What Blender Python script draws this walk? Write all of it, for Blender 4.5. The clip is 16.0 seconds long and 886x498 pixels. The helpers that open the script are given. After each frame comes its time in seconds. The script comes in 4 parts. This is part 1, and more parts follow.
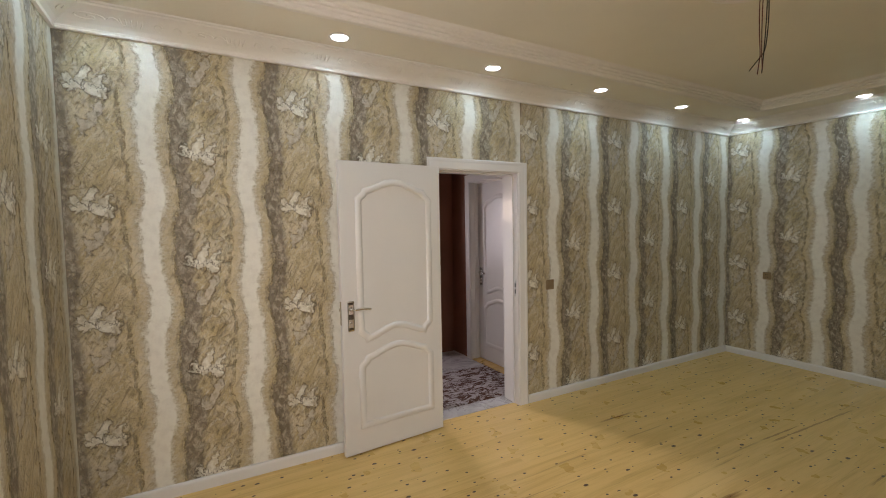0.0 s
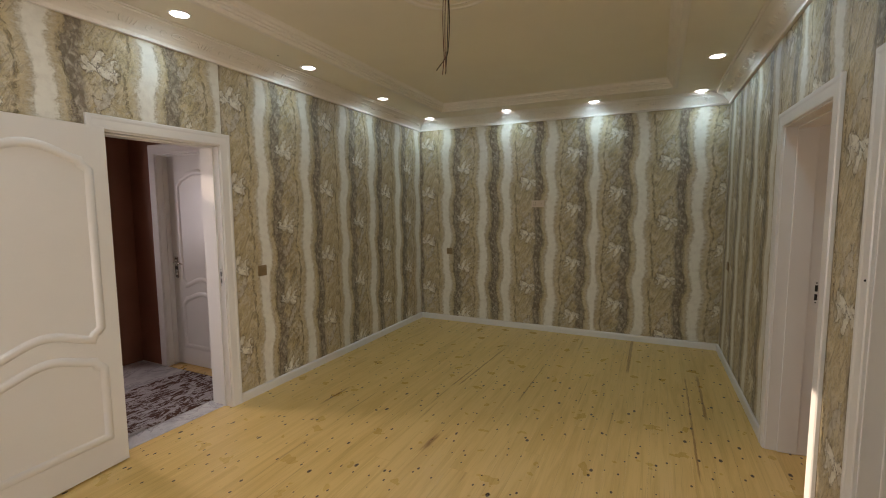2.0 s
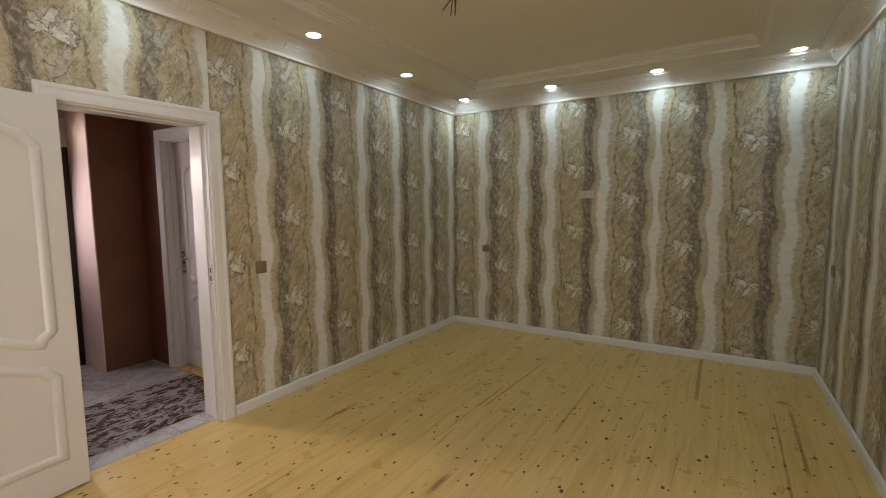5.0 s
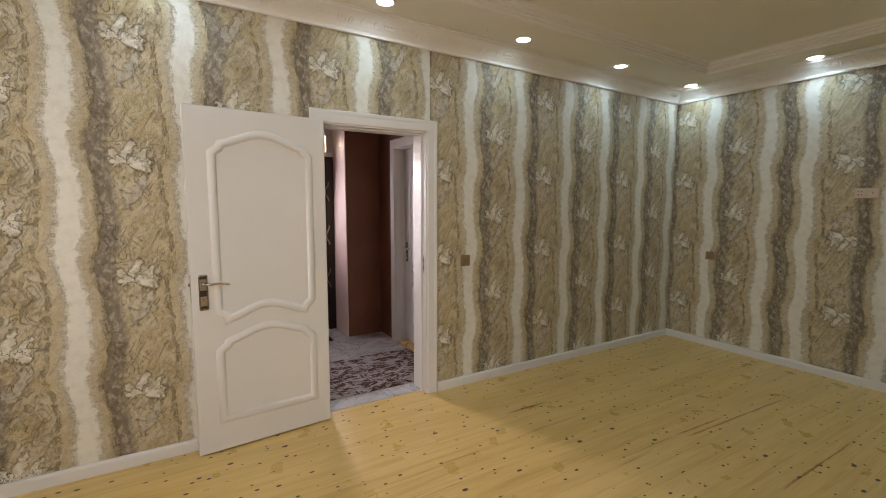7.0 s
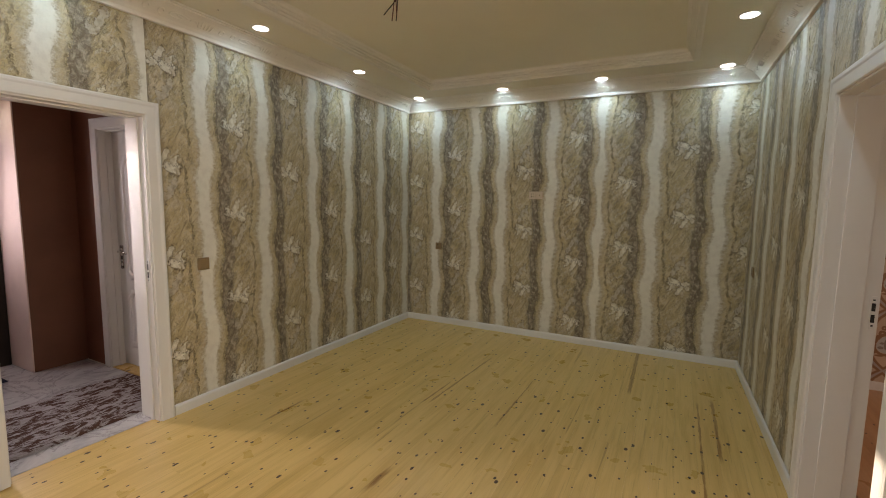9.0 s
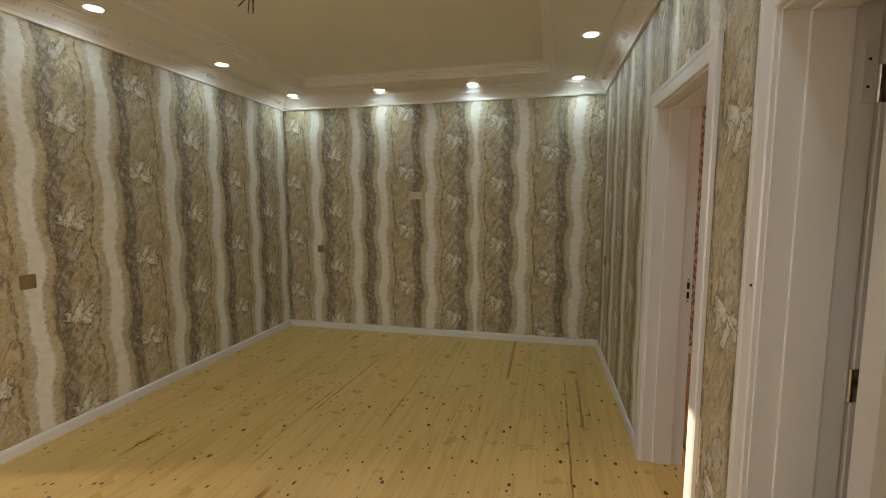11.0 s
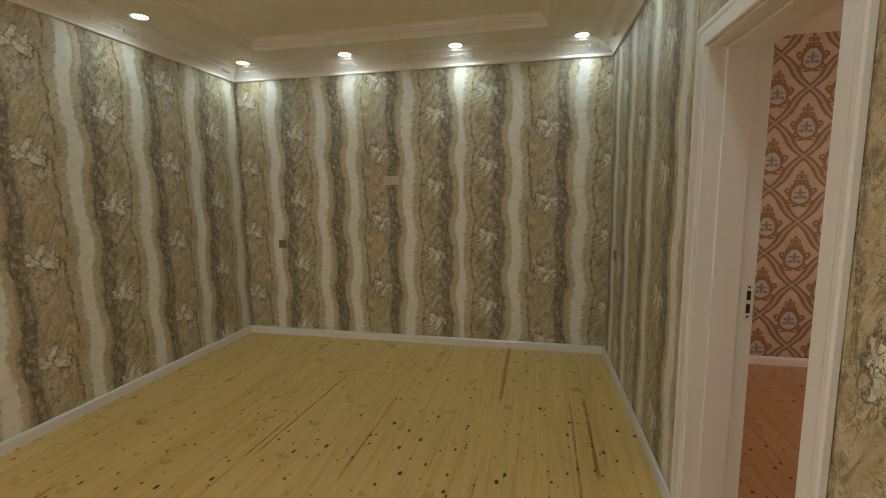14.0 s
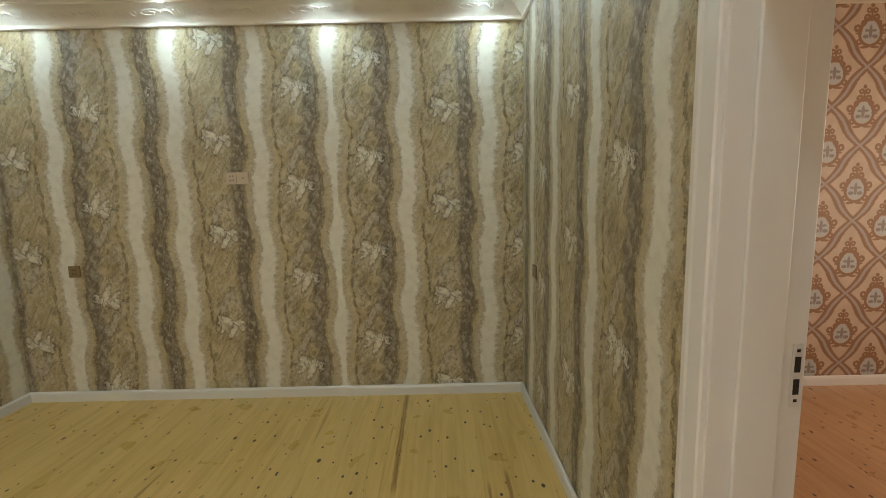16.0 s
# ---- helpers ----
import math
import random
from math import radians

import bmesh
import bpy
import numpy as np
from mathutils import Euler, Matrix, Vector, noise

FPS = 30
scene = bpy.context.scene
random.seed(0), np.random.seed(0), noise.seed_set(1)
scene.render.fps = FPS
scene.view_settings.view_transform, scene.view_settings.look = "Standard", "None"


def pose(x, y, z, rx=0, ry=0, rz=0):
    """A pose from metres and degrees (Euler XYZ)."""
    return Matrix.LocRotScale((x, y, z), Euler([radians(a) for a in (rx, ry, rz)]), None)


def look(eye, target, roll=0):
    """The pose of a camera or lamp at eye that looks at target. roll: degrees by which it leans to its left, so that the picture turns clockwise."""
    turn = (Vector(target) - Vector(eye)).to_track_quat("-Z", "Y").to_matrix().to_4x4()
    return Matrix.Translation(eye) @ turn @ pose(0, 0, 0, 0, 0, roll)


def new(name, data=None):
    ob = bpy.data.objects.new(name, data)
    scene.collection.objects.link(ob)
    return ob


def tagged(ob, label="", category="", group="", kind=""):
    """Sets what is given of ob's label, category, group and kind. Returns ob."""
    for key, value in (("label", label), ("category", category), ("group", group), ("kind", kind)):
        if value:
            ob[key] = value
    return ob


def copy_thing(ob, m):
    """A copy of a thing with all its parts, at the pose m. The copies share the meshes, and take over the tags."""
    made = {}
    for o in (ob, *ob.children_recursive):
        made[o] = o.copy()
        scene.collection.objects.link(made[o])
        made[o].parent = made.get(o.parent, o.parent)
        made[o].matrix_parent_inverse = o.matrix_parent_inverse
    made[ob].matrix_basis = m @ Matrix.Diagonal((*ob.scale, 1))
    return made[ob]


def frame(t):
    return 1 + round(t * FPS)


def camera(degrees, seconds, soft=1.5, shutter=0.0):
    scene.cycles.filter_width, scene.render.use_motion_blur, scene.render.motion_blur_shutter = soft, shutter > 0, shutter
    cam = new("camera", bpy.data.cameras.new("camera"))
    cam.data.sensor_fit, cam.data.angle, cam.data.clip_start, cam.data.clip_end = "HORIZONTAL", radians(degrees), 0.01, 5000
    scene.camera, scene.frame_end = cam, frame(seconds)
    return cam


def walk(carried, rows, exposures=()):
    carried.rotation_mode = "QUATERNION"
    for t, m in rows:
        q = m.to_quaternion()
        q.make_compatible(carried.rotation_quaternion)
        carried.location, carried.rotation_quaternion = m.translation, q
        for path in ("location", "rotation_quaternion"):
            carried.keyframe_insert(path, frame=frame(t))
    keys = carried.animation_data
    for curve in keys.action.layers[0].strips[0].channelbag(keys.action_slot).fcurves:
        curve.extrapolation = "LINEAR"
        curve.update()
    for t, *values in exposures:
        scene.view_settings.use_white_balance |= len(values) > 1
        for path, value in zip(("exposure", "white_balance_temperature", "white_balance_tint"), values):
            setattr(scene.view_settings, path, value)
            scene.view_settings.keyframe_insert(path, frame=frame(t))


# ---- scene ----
cam = camera(89.4, 16.0, 1.0)
PATH = [
    (0, (0.201, 0.199, 1.578), (1.163, 1.949, 1.466), -1.0),
    (0.5, (0.208, 0.243, 1.565), (1.257, 1.941, 1.44), -1.1),
    (1, (0.235, 0.274, 1.556), (1.593, 1.734, 1.406), -1.0),
    (1.5, (0.254, 0.294, 1.539), (1.916, 1.394, 1.376), -0.7),
    (2, (0.282, 0.283, 1.54), (2.077, 1.145, 1.35), -0.4),
    (2.5, (0.339, 0.254, 1.535), (2.191, 0.981, 1.335), -1.1),
    (3, (0.455, 0.196, 1.531), (2.322, 0.888, 1.34), -1.6),
    (3.2, (0.503, 0.171, 1.528), (2.375, 0.852, 1.352), -1.7),
    (5.3, (0.95, 0.37, 1.461), (2.488, 1.632, 1.261), 0.1),
    (5.5, (0.965, 0.339, 1.463), (2.357, 1.762, 1.262), 0.5),
    (6, (0.977, 0.279, 1.477), (2.067, 1.943, 1.268), 0.1),
    (6.5, (0.964, 0.253, 1.496), (1.948, 1.982, 1.286), 0.2),
    (7, (0.956, 0.27, 1.472), (1.984, 1.974, 1.271), 0.1),
    (7.5, (0.927, 0.29, 1.473), (2.073, 1.914, 1.248), 0.2),
    (8, (0.92, 0.292, 1.473), (2.299, 1.72, 1.227), 0.5),
    (8.5, (0.928, 0.269, 1.497), (2.5, 1.483, 1.264), 0.8),
    (9, (0.923, 0.24, 1.497), (2.687, 1.158, 1.28), 0.8),
    (9.5, (0.916, 0.185, 1.485), (2.766, 0.91, 1.256), 0.7),
    (10, (0.891, 0.205, 1.501), (2.79, 0.792, 1.276), 0.7),
    (10.2, (0.873, 0.213, 1.507), (2.794, 0.722, 1.281), 0.9),
    (12.3, (1.171, 0.062, 1.482), (3.108, 0.516, 1.276), -0.5),
    (12.5, (1.206, 0.065, 1.477), (3.136, 0.546, 1.27), -0.8),
    (13, (1.352, 0.125, 1.473), (3.275, 0.633, 1.263), -0.5),
    (13.5, (1.508, 0.207, 1.491), (3.436, 0.686, 1.259), -0.5),
    (14, (1.646, 0.23, 1.47), (3.583, 0.657, 1.207), -0.7),
    (14.5, (1.883, 0.202, 1.489), (3.824, 0.607, 1.228), -1.3),
    (15, (2.124, 0.198, 1.447), (4.066, 0.606, 1.195), -1.4),
    (15.5, (2.408, 0.193, 1.469), (4.393, 0.235, 1.231), -0.4),
    (16, (2.62, 0.224, 1.448), (4.604, 0.222, 1.191), -1.2),
]
walk(cam, [(t, look(eye, target, roll)) for t, eye, target, roll in PATH], [(0,.3,7050,19),(1.5,.25,7250,20),(2.5,.15,7600,20),(5.5,.3,7400,20),(7.5,.36,7150,19),(9,.36,7650,20),(12.5,.27,8250,20),(14,.32,8450,18),(15,.6,8250,16),(16,.72,8150,15)])


# ---- light ----
world = bpy.data.worlds.new("world")
scene.world = world
world.use_nodes = True
wn = world.node_tree.nodes
sky = wn.new("ShaderNodeTexSky")
sky.sky_type, sky.sun_disc = "NISHITA", False
sky.sun_elevation, sky.sun_rotation = radians(12.7), radians(-7.2)
wn["Background"].inputs[1].default_value = 0.12
world.node_tree.links.new(sky.outputs[0], wn["Background"].inputs[0])


def lamp(name, kind, energy, color, m):
    data = bpy.data.lights.new(name, kind)
    data.energy, data.color = energy, color
    ob = new(name, data)
    ob.matrix_world = m
    return ob


sun = lamp("sun", "SUN", 5.0, (1.0, 0.9, 0.76), look((2.4, 9.0, 3.6), (3.083, 3.6, 2.385)))
sun.data.angle = radians(0.5)


def area_light(name, place, target, wide, high, energy, color):
    ob = lamp(name, "AREA", energy, color, look(place, target))
    ob.data.shape, ob.data.size, ob.data.size_y = "RECTANGLE", wide, high
    return ob


# area lamps as daylight; the side room's and the second room's windows are unseen
# added fill, set in an assumed, unseen opening in the west wall
area_light("fill_west", (-0.43, 1.1, 1.55), (1.4, 3.2, 1.0), 1.5, 1.3, 24.0, (0.98, 0.95, 0.92))
# narrow lamp added before the dark door for the bright wedge on the floor
area_light("daylight_entrance", (2.0, 4.96, 1.3), (2.4, 2.2, 0.5), 0.16, 1.6, 5.0, (0.92, 0.9, 1.0)).data.spread = radians(75)
# second added lamp before the door, brightens the reveal and the hall
area_light("fill_entrance", (2.12, 5.34, 1.3), (2.4, 4.0, 1.0), 0.3, 1.3, 8.0, (0.88, 0.88, 1.0))
area_light("daylight_side_room", (1.55, -3.75, 1.5), (1.7, 0.0, 1.2), 1.0, 1.2, 20.0, (1.0, 0.92, 0.82))
area_light("daylight_second_room", (4.0, -3.75, 1.5), (4.6, 0.0, 0.9), 1.6, 1.3, 20.0, (1.0, 0.89, 0.79))


# ---- node arithmetic ----
class V:
    """A value in a node tree, with arithmetic."""

    def __init__(self, tree, socket):
        self.tree, self.socket = tree, socket

    def op(self, name, *others, clamp=False):
        node = self.tree.nodes.new("ShaderNodeMath")
        node.operation, node.use_clamp = name, clamp
        for n, v in enumerate((self, *others)):
            if isinstance(v, V):
                self.tree.links.new(v.socket, node.inputs[n])
            else:
                node.inputs[n].default_value = v
        return V(self.tree, node.outputs[0])

    def __add__(self, o): return self.op("ADD", o)
    def __radd__(self, o): return self.op("ADD", o)
    def __sub__(self, o): return self.op("SUBTRACT", o)
    def __rsub__(self, o): return (self * -1.0).op("ADD", o)
    def __mul__(self, o): return self.op("MULTIPLY", o)
    def __rmul__(self, o): return self.op("MULTIPLY", o)
    def __truediv__(self, o): return self.op("DIVIDE", o)
    def abs(self): return self.op("ABSOLUTE")
    def sin(self): return self.op("SINE")
    def cos(self): return self.op("COSINE")
    def min(self, o): return self.op("MINIMUM", o)
    def max(self, o): return self.op("MAXIMUM", o)
    def less(self, o): return self.op("LESS_THAN", o)
    def wrap(self, low, high): return self.op("WRAP", high, low)
    def sq(self): return self * self
    def root(self): return self.op("SQRT")

    def step(self, low, high):
        """0 at low, 1 at high, smooth between."""
        node = self.tree.nodes.new("ShaderNodeMapRange")
        node.interpolation_type = "SMOOTHSTEP"
        flip = low > high
        self.tree.links.new(self.socket, node.inputs["Value"])
        node.inputs["From Min"].default_value, node.inputs["From Max"].default_value = min(low, high), max(low, high)
        node.inputs["To Min"].default_value, node.inputs["To Max"].default_value = (1.0, 0.0) if flip else (0.0, 1.0)
        return V(self.tree, node.outputs["Result"])

    def band(self, centre, wide, soft):
        """1 where the value is within wide of centre."""
        return (self - centre).abs().step(wide + soft, wide)


class Paint:
    """A material being made: Principled, with a running colour."""

    def __init__(self, name, rough=0.5, metal=0.0, spec=0.5):
        self.mat = bpy.data.materials.new(name)
        self.mat.use_nodes = True
        self.tree = self.mat.node_tree
        self.shader = self.tree.nodes["Principled BSDF"]
        self.set("Roughness", rough)
        self.set("Metallic", metal)
        self.set("Specular IOR Level", spec)

    def set(self, name, value):
        if isinstance(value, V):
            self.tree.links.new(value.socket, self.shader.inputs[name])
        elif isinstance(value, bpy.types.NodeSocket):
            self.tree.links.new(value, self.shader.inputs[name])
        else:
            self.shader.inputs[name].default_value = (*value, 1.0) if isinstance(value, tuple) else value
        return self

    def node(self, kind, **values):
        n = self.tree.nodes.new(kind)
        for k, v in values.items():
            if isinstance(v, bpy.types.NodeSocket):
                self.tree.links.new(v, n.inputs[k])
            elif isinstance(v, V):
                self.tree.links.new(v.socket, n.inputs[k])
            else:
                n.inputs[k].default_value = v
        return n

    def place(self, kind="Object"):
        return self.node("ShaderNodeTexCoord").outputs[kind]

    def uv(self):
        s = self.node("ShaderNodeSeparateXYZ", Vector=self.place("UV"))
        return V(self.tree, s.outputs[0]), V(self.tree, s.outputs[1])

    def xyz(self, kind="Object"):
        s = self.node("ShaderNodeSeparateXYZ", Vector=self.place(kind))
        return [V(self.tree, s.outputs[n]) for n in range(3)]

    def vector(self, x, y, z=0.0):
        return self.node("ShaderNodeCombineXYZ", X=x, Y=y, Z=z).outputs[0]

    def noise(self, vec, scale, detail=3.0, rough=0.5, distort=0.0):
        n = self.node("ShaderNodeTexNoise", Vector=vec, Scale=scale, Detail=detail, Roughness=rough, Distortion=distort)
        return V(self.tree, n.outputs[0])

    def random(self):
        return V(self.tree, self.node("ShaderNodeObjectInfo").outputs["Random"])

    def mix(self, a, b, f):
        n = self.tree.nodes.new("ShaderNodeMix")
        n.data_type = "RGBA"
        for k, v in ((0, f), (6, a), (7, b)):
            if isinstance(v, V):
                self.tree.links.new(v.socket, n.inputs[k])
            elif isinstance(v, bpy.types.NodeSocket):
                self.tree.links.new(v, n.inputs[k])
            else:
                n.inputs[k].default_value = (*v, 1.0) if isinstance(v, tuple) else v
        return n.outputs[2]

    def bump(self, height, strength=0.3, distance=0.002):
        n = self.node("ShaderNodeBump", Height=height, Strength=strength, Distance=distance)
        self.tree.links.new(n.outputs[0], self.shader.inputs["Normal"])
        return self


TAU = 2 * math.pi


def make_marble_paper():
    """Vinyl wallpaper, 1.06 m repeat across and 0.64 m up: cream wavy stripes with frayed edges, gold veins, violet-brown marbling, cream flower-like splashes."""
    p = Paint("marble_wallpaper", 0.5)
    u, v = p.uv()
    U, H = 1.06, 0.64
    a, b = u * (TAU / U), v * (TAU / H)
    ru, rv = U / TAU, H / TAU

    def noise4(x, y, z, w, scale, detail, rough, distort=0.0):
        n = p.tree.nodes.new("ShaderNodeTexNoise")
        n.noise_dimensions = "4D"
        p.tree.links.new(p.vector(x, y, z), n.inputs["Vector"])
        p.tree.links.new(w.socket, n.inputs["W"])
        for k, q in (("Scale", scale), ("Detail", detail), ("Roughness", rough), ("Distortion", distort)):
            n.inputs[k].default_value = q
        return V(p.tree, n.outputs[0])

    def ring(scale, detail=4.0, rough=0.55, tall=1.0, seed=0.0, distort=0.0):
        """Noise that repeats with the paper; tall under 1 draws it out upwards."""
        return noise4(a.cos() * ru + seed, a.sin() * ru, b.cos() * (rv * tall), b.sin() * (rv * tall) + seed, scale, detail, rough, distort)

    def slant(scale, detail=4.0, rough=0.6, seed=0.0, across=0.055, along=0.035):
        """Noise drawn out along a steep diagonal."""
        c = a * 3.0 - b
        return noise4(c.cos() * across + seed, c.sin() * across, b.cos() * along, b.sin() * along + seed * 0.7, scale, detail, rough, 1.6)

    big, mid, fine = ring(7, 3), ring(24, 5, 0.6, seed=3.0), ring(85, 3, 0.7, seed=5.0)
    fringe = ring(42, 4, 0.7, tall=1.7, seed=6.0)
    wave = (b + a - 0.6).sin() * 0.017 + (b * 2.0 + a + 1.0).sin() * 0.006
    uw = u + wave + (big - 0.5) * 0.03
    sa = uw.wrap(-U / 2, U / 2)
    sb = (uw - 0.51).wrap(-U / 2, U / 2)
    d = sa.abs().min(sb.abs())
    rag = d + (fringe - 0.5) * 0.04 + (fine - 0.5) * 0.05 + (mid - 0.5) * 0.055
    stripe = rag.step(0.068, 0.036)
    fray = rag.step(0.108, 0.052)
    away = (d + (mid - 0.5) * 0.05).step(0.09, 0.13)
    # brown ground, with pale and dark diagonal streaks and ochre clouds
    veil = ring(9, 4, 0.6, tall=0.7, seed=8.0, distort=0.8)
    streak, streak_b = slant(24, 5, 0.62, 11.0), slant(40, 4, 0.65, 15.0, 0.05, 0.05)
    col = p.mix((0.49, 0.39, 0.22), (0.64, 0.54, 0.355), veil.step(0.38, 0.62))
    col = p.mix(col, (0.56, 0.43, 0.21), ring(10, 4, 0.6, 0.7, 51.0, 0.8).step(0.52, 0.66) * 0.55)
    col = p.mix(col, (0.19, 0.145, 0.09), streak.step(0.48, 0.35) * 0.65)
    col = p.mix(col, (0.67, 0.62, 0.5), streak.step(0.53, 0.64) * away * 0.7)
    swirl = ring(7.5, 3, 0.5, 0.75, 17.0, 1.4) + (mid - 0.5) * 0.06 + (fine - 0.5) * 0.015
    col = p.mix(col, p.mix((0.7, 0.64, 0.53), (0.5, 0.43, 0.33), mid.step(0.42, 0.62)), swirl.step(0.54, 0.66) * away * 0.4)
    rim = swirl.band(0.53, 0.005, 0.008) * fine.step(0.36, 0.5) * away
    col = p.mix(col, (0.14, 0.105, 0.07), rim * 0.3)
    col = p.mix(col, (0.34, 0.29, 0.23), streak_b.step(0.53, 0.64) * 0.5)
    col = p.mix(col, (0.15, 0.115, 0.08), streak_b.band(0.44, 0.008, 0.018) * away * 0.2)
    # the dark mottled band on one side of each stripe, violet-grey with pale crumbs
    lean = (mid - 0.5) * 0.08 + (big - 0.5) * 0.05
    near = (sa + lean).band(0.155, 0.028, 0.04).max((sb + lean).band(0.155, 0.028, 0.04))
    crumb = ring(30, 6, 0.68, 0.75, 14.0, 0.8)
    cloud = p.mix((0.13, 0.1, 0.072), (0.48, 0.42, 0.335), crumb.step(0.42, 0.66))
    col = p.mix(col, cloud, near * 0.85)
    # fine dark pitting
    grain = ring(240, 2, 0.6, seed=41.0)
    col = p.mix(col, (0.12, 0.09, 0.06), grain.step(0.53, 0.66) * 0.3 + mid.step(0.56, 0.7) * 0.3)
    # frayed edge of the stripe
    col = p.mix(col, p.mix((0.56, 0.5, 0.385), (0.4, 0.335, 0.23), fringe.step(0.42, 0.62)), fray * 0.8)
    # splashes: a ragged body with upright spikes, a pale curl hanging under it, dark contours
    wx = (ring(17, 4, 0.6, 1.0, 21.0) - 0.5) * 0.09 + (ring(60, 3, 0.65, 1.0, 23.0) - 0.5) * 0.05
    wy = (ring(17, 4, 0.6, 1.0, 27.0) - 0.5) * 0.09 + (ring(60, 3, 0.65, 1.0, 29.0) - 0.5) * 0.05
    zig = ring(55, 3, 0.6, 0.4, 33.0) - 0.5

    def oval(x, y, cx, cy, rx, ry, tilt=0.0):
        return (((x - cx - (y - cy) * tilt) / rx).sq() + ((y - cy) / ry).sq()).root()

    def splash(cu, cv):
        x, y = (u - cu).wrap(-U / 2, U / 2) + wx, (v - cv).wrap(-H / 2, H / 2) + wy
        f = oval(x, y, 0.0, 0.0, 0.084, 0.021)
        for cx, cy, rx, ry, tilt in ((-0.008, 0.045, 0.019, 0.055, 0.5), (-0.06, 0.02, 0.018, 0.034, -0.3), (0.052, 0.024, 0.02, 0.038, 0.6), (0.05, -0.03, 0.034, 0.024, -0.4)):
            f = f.min(oval(x, y, cx, cy, rx, ry, tilt))
        curl = oval(x, y, 0.03, -0.155, 0.027, 0.082, 0.45).min(oval(x, y, -0.025, -0.215, 0.018, 0.05, -0.2))
        crack = (y - 0.006 - zig * 0.2).band(0.0, 0.0028, 0.004) * x.band(0.0, 0.075, 0.03)
        return f, curl, crack

    f1, c1, k1 = splash(0.25, 0.09)
    f2, c2, k2 = splash(0.79, 0.42)
    f, c, crack = f1.min(f2), c1.min(c2), k1.max(k2)
    curl = c.step(1.15, 0.8)
    col = p.mix(col, p.mix((0.6, 0.55, 0.47), (0.42, 0.37, 0.3), mid.step(0.42, 0.62)), curl * 0.75)
    flower = f.step(1.3, 0.95)
    col = p.mix(col, p.mix((0.84, 0.8, 0.7), (0.62, 0.56, 0.45), mid.step(0.42, 0.62)), flower * (0.72 + fine.step(0.42, 0.58) * 0.28))
    line = (f.band(1.3, 0.05, 0.09) * fine.step(0.4, 0.52) * 0.75).max(c.band(1.12, 0.03, 0.05) * fine.step(0.38, 0.5) * 0.75).max(crack * 0.9)
    col = p.mix(col, (0.12, 0.09, 0.055), line)
    # embossed contours that follow the marbling, dark on one edge and gold on the other
    relief = ring(12, 4, 0.55, 0.7, 45.0, 1.2) + (mid - 0.5) * 0.06
    rise = (relief * 6.0).wrap(0.0, 1.0)
    where = ring(9, 3, seed=47.0).step(0.44, 0.56) * away
    ridge = rise.band(0.5, 0.025, 0.05) * where * fine.step(0.25, 0.42)
    ditch = rise.band(0.58, 0.025, 0.05) * where
    col = p.mix(col, (0.1, 0.075, 0.045), ditch * 0.4)
    # broken gold veins just outside the frayed edges, and gold crumbs
    patchy = ring(26, 3, 0.6, seed=36.0).step(0.4, 0.52)
    near_side = d + (mid - 0.5) * 0.06 + (fine - 0.5) * 0.022
    side = near_side.band(0.112, 0.003, 0.004)
    specks = fine.step(0.58, 0.66) * ring(8, 3, seed=38.0).step(0.5, 0.58) * away
    gold = (side * patchy).max(specks * 0.6).max(ridge * 0.55)
    col = p.mix(col, (0.13, 0.1, 0.06), near_side.band(0.121, 0.004, 0.01) * patchy * 0.6)
    col = p.mix(col, (0.64, 0.53, 0.33), gold * 0.85)
    white = p.mix((0.765, 0.74, 0.66), (0.69, 0.66, 0.585), mid.step(0.4, 0.7))
    col = p.mix(col, white, stripe * 0.96)
    p.set("Base Color", col)
    p.set("Roughness", 0.46 - gold * 0.2 + stripe * 0.05)
    p.set("Metallic", gold * 0.5)
    p.bump((fine * 0.5 + grain * 0.4 + gold * 0.9 - line * 0.6 + flower * 0.7 + curl * 0.3 + ridge * 1.1 - ditch * 0.4 + streak * 0.6) * (1.08 - stripe) + mid * 0.4, 1.0, 0.006)
    return p.mat


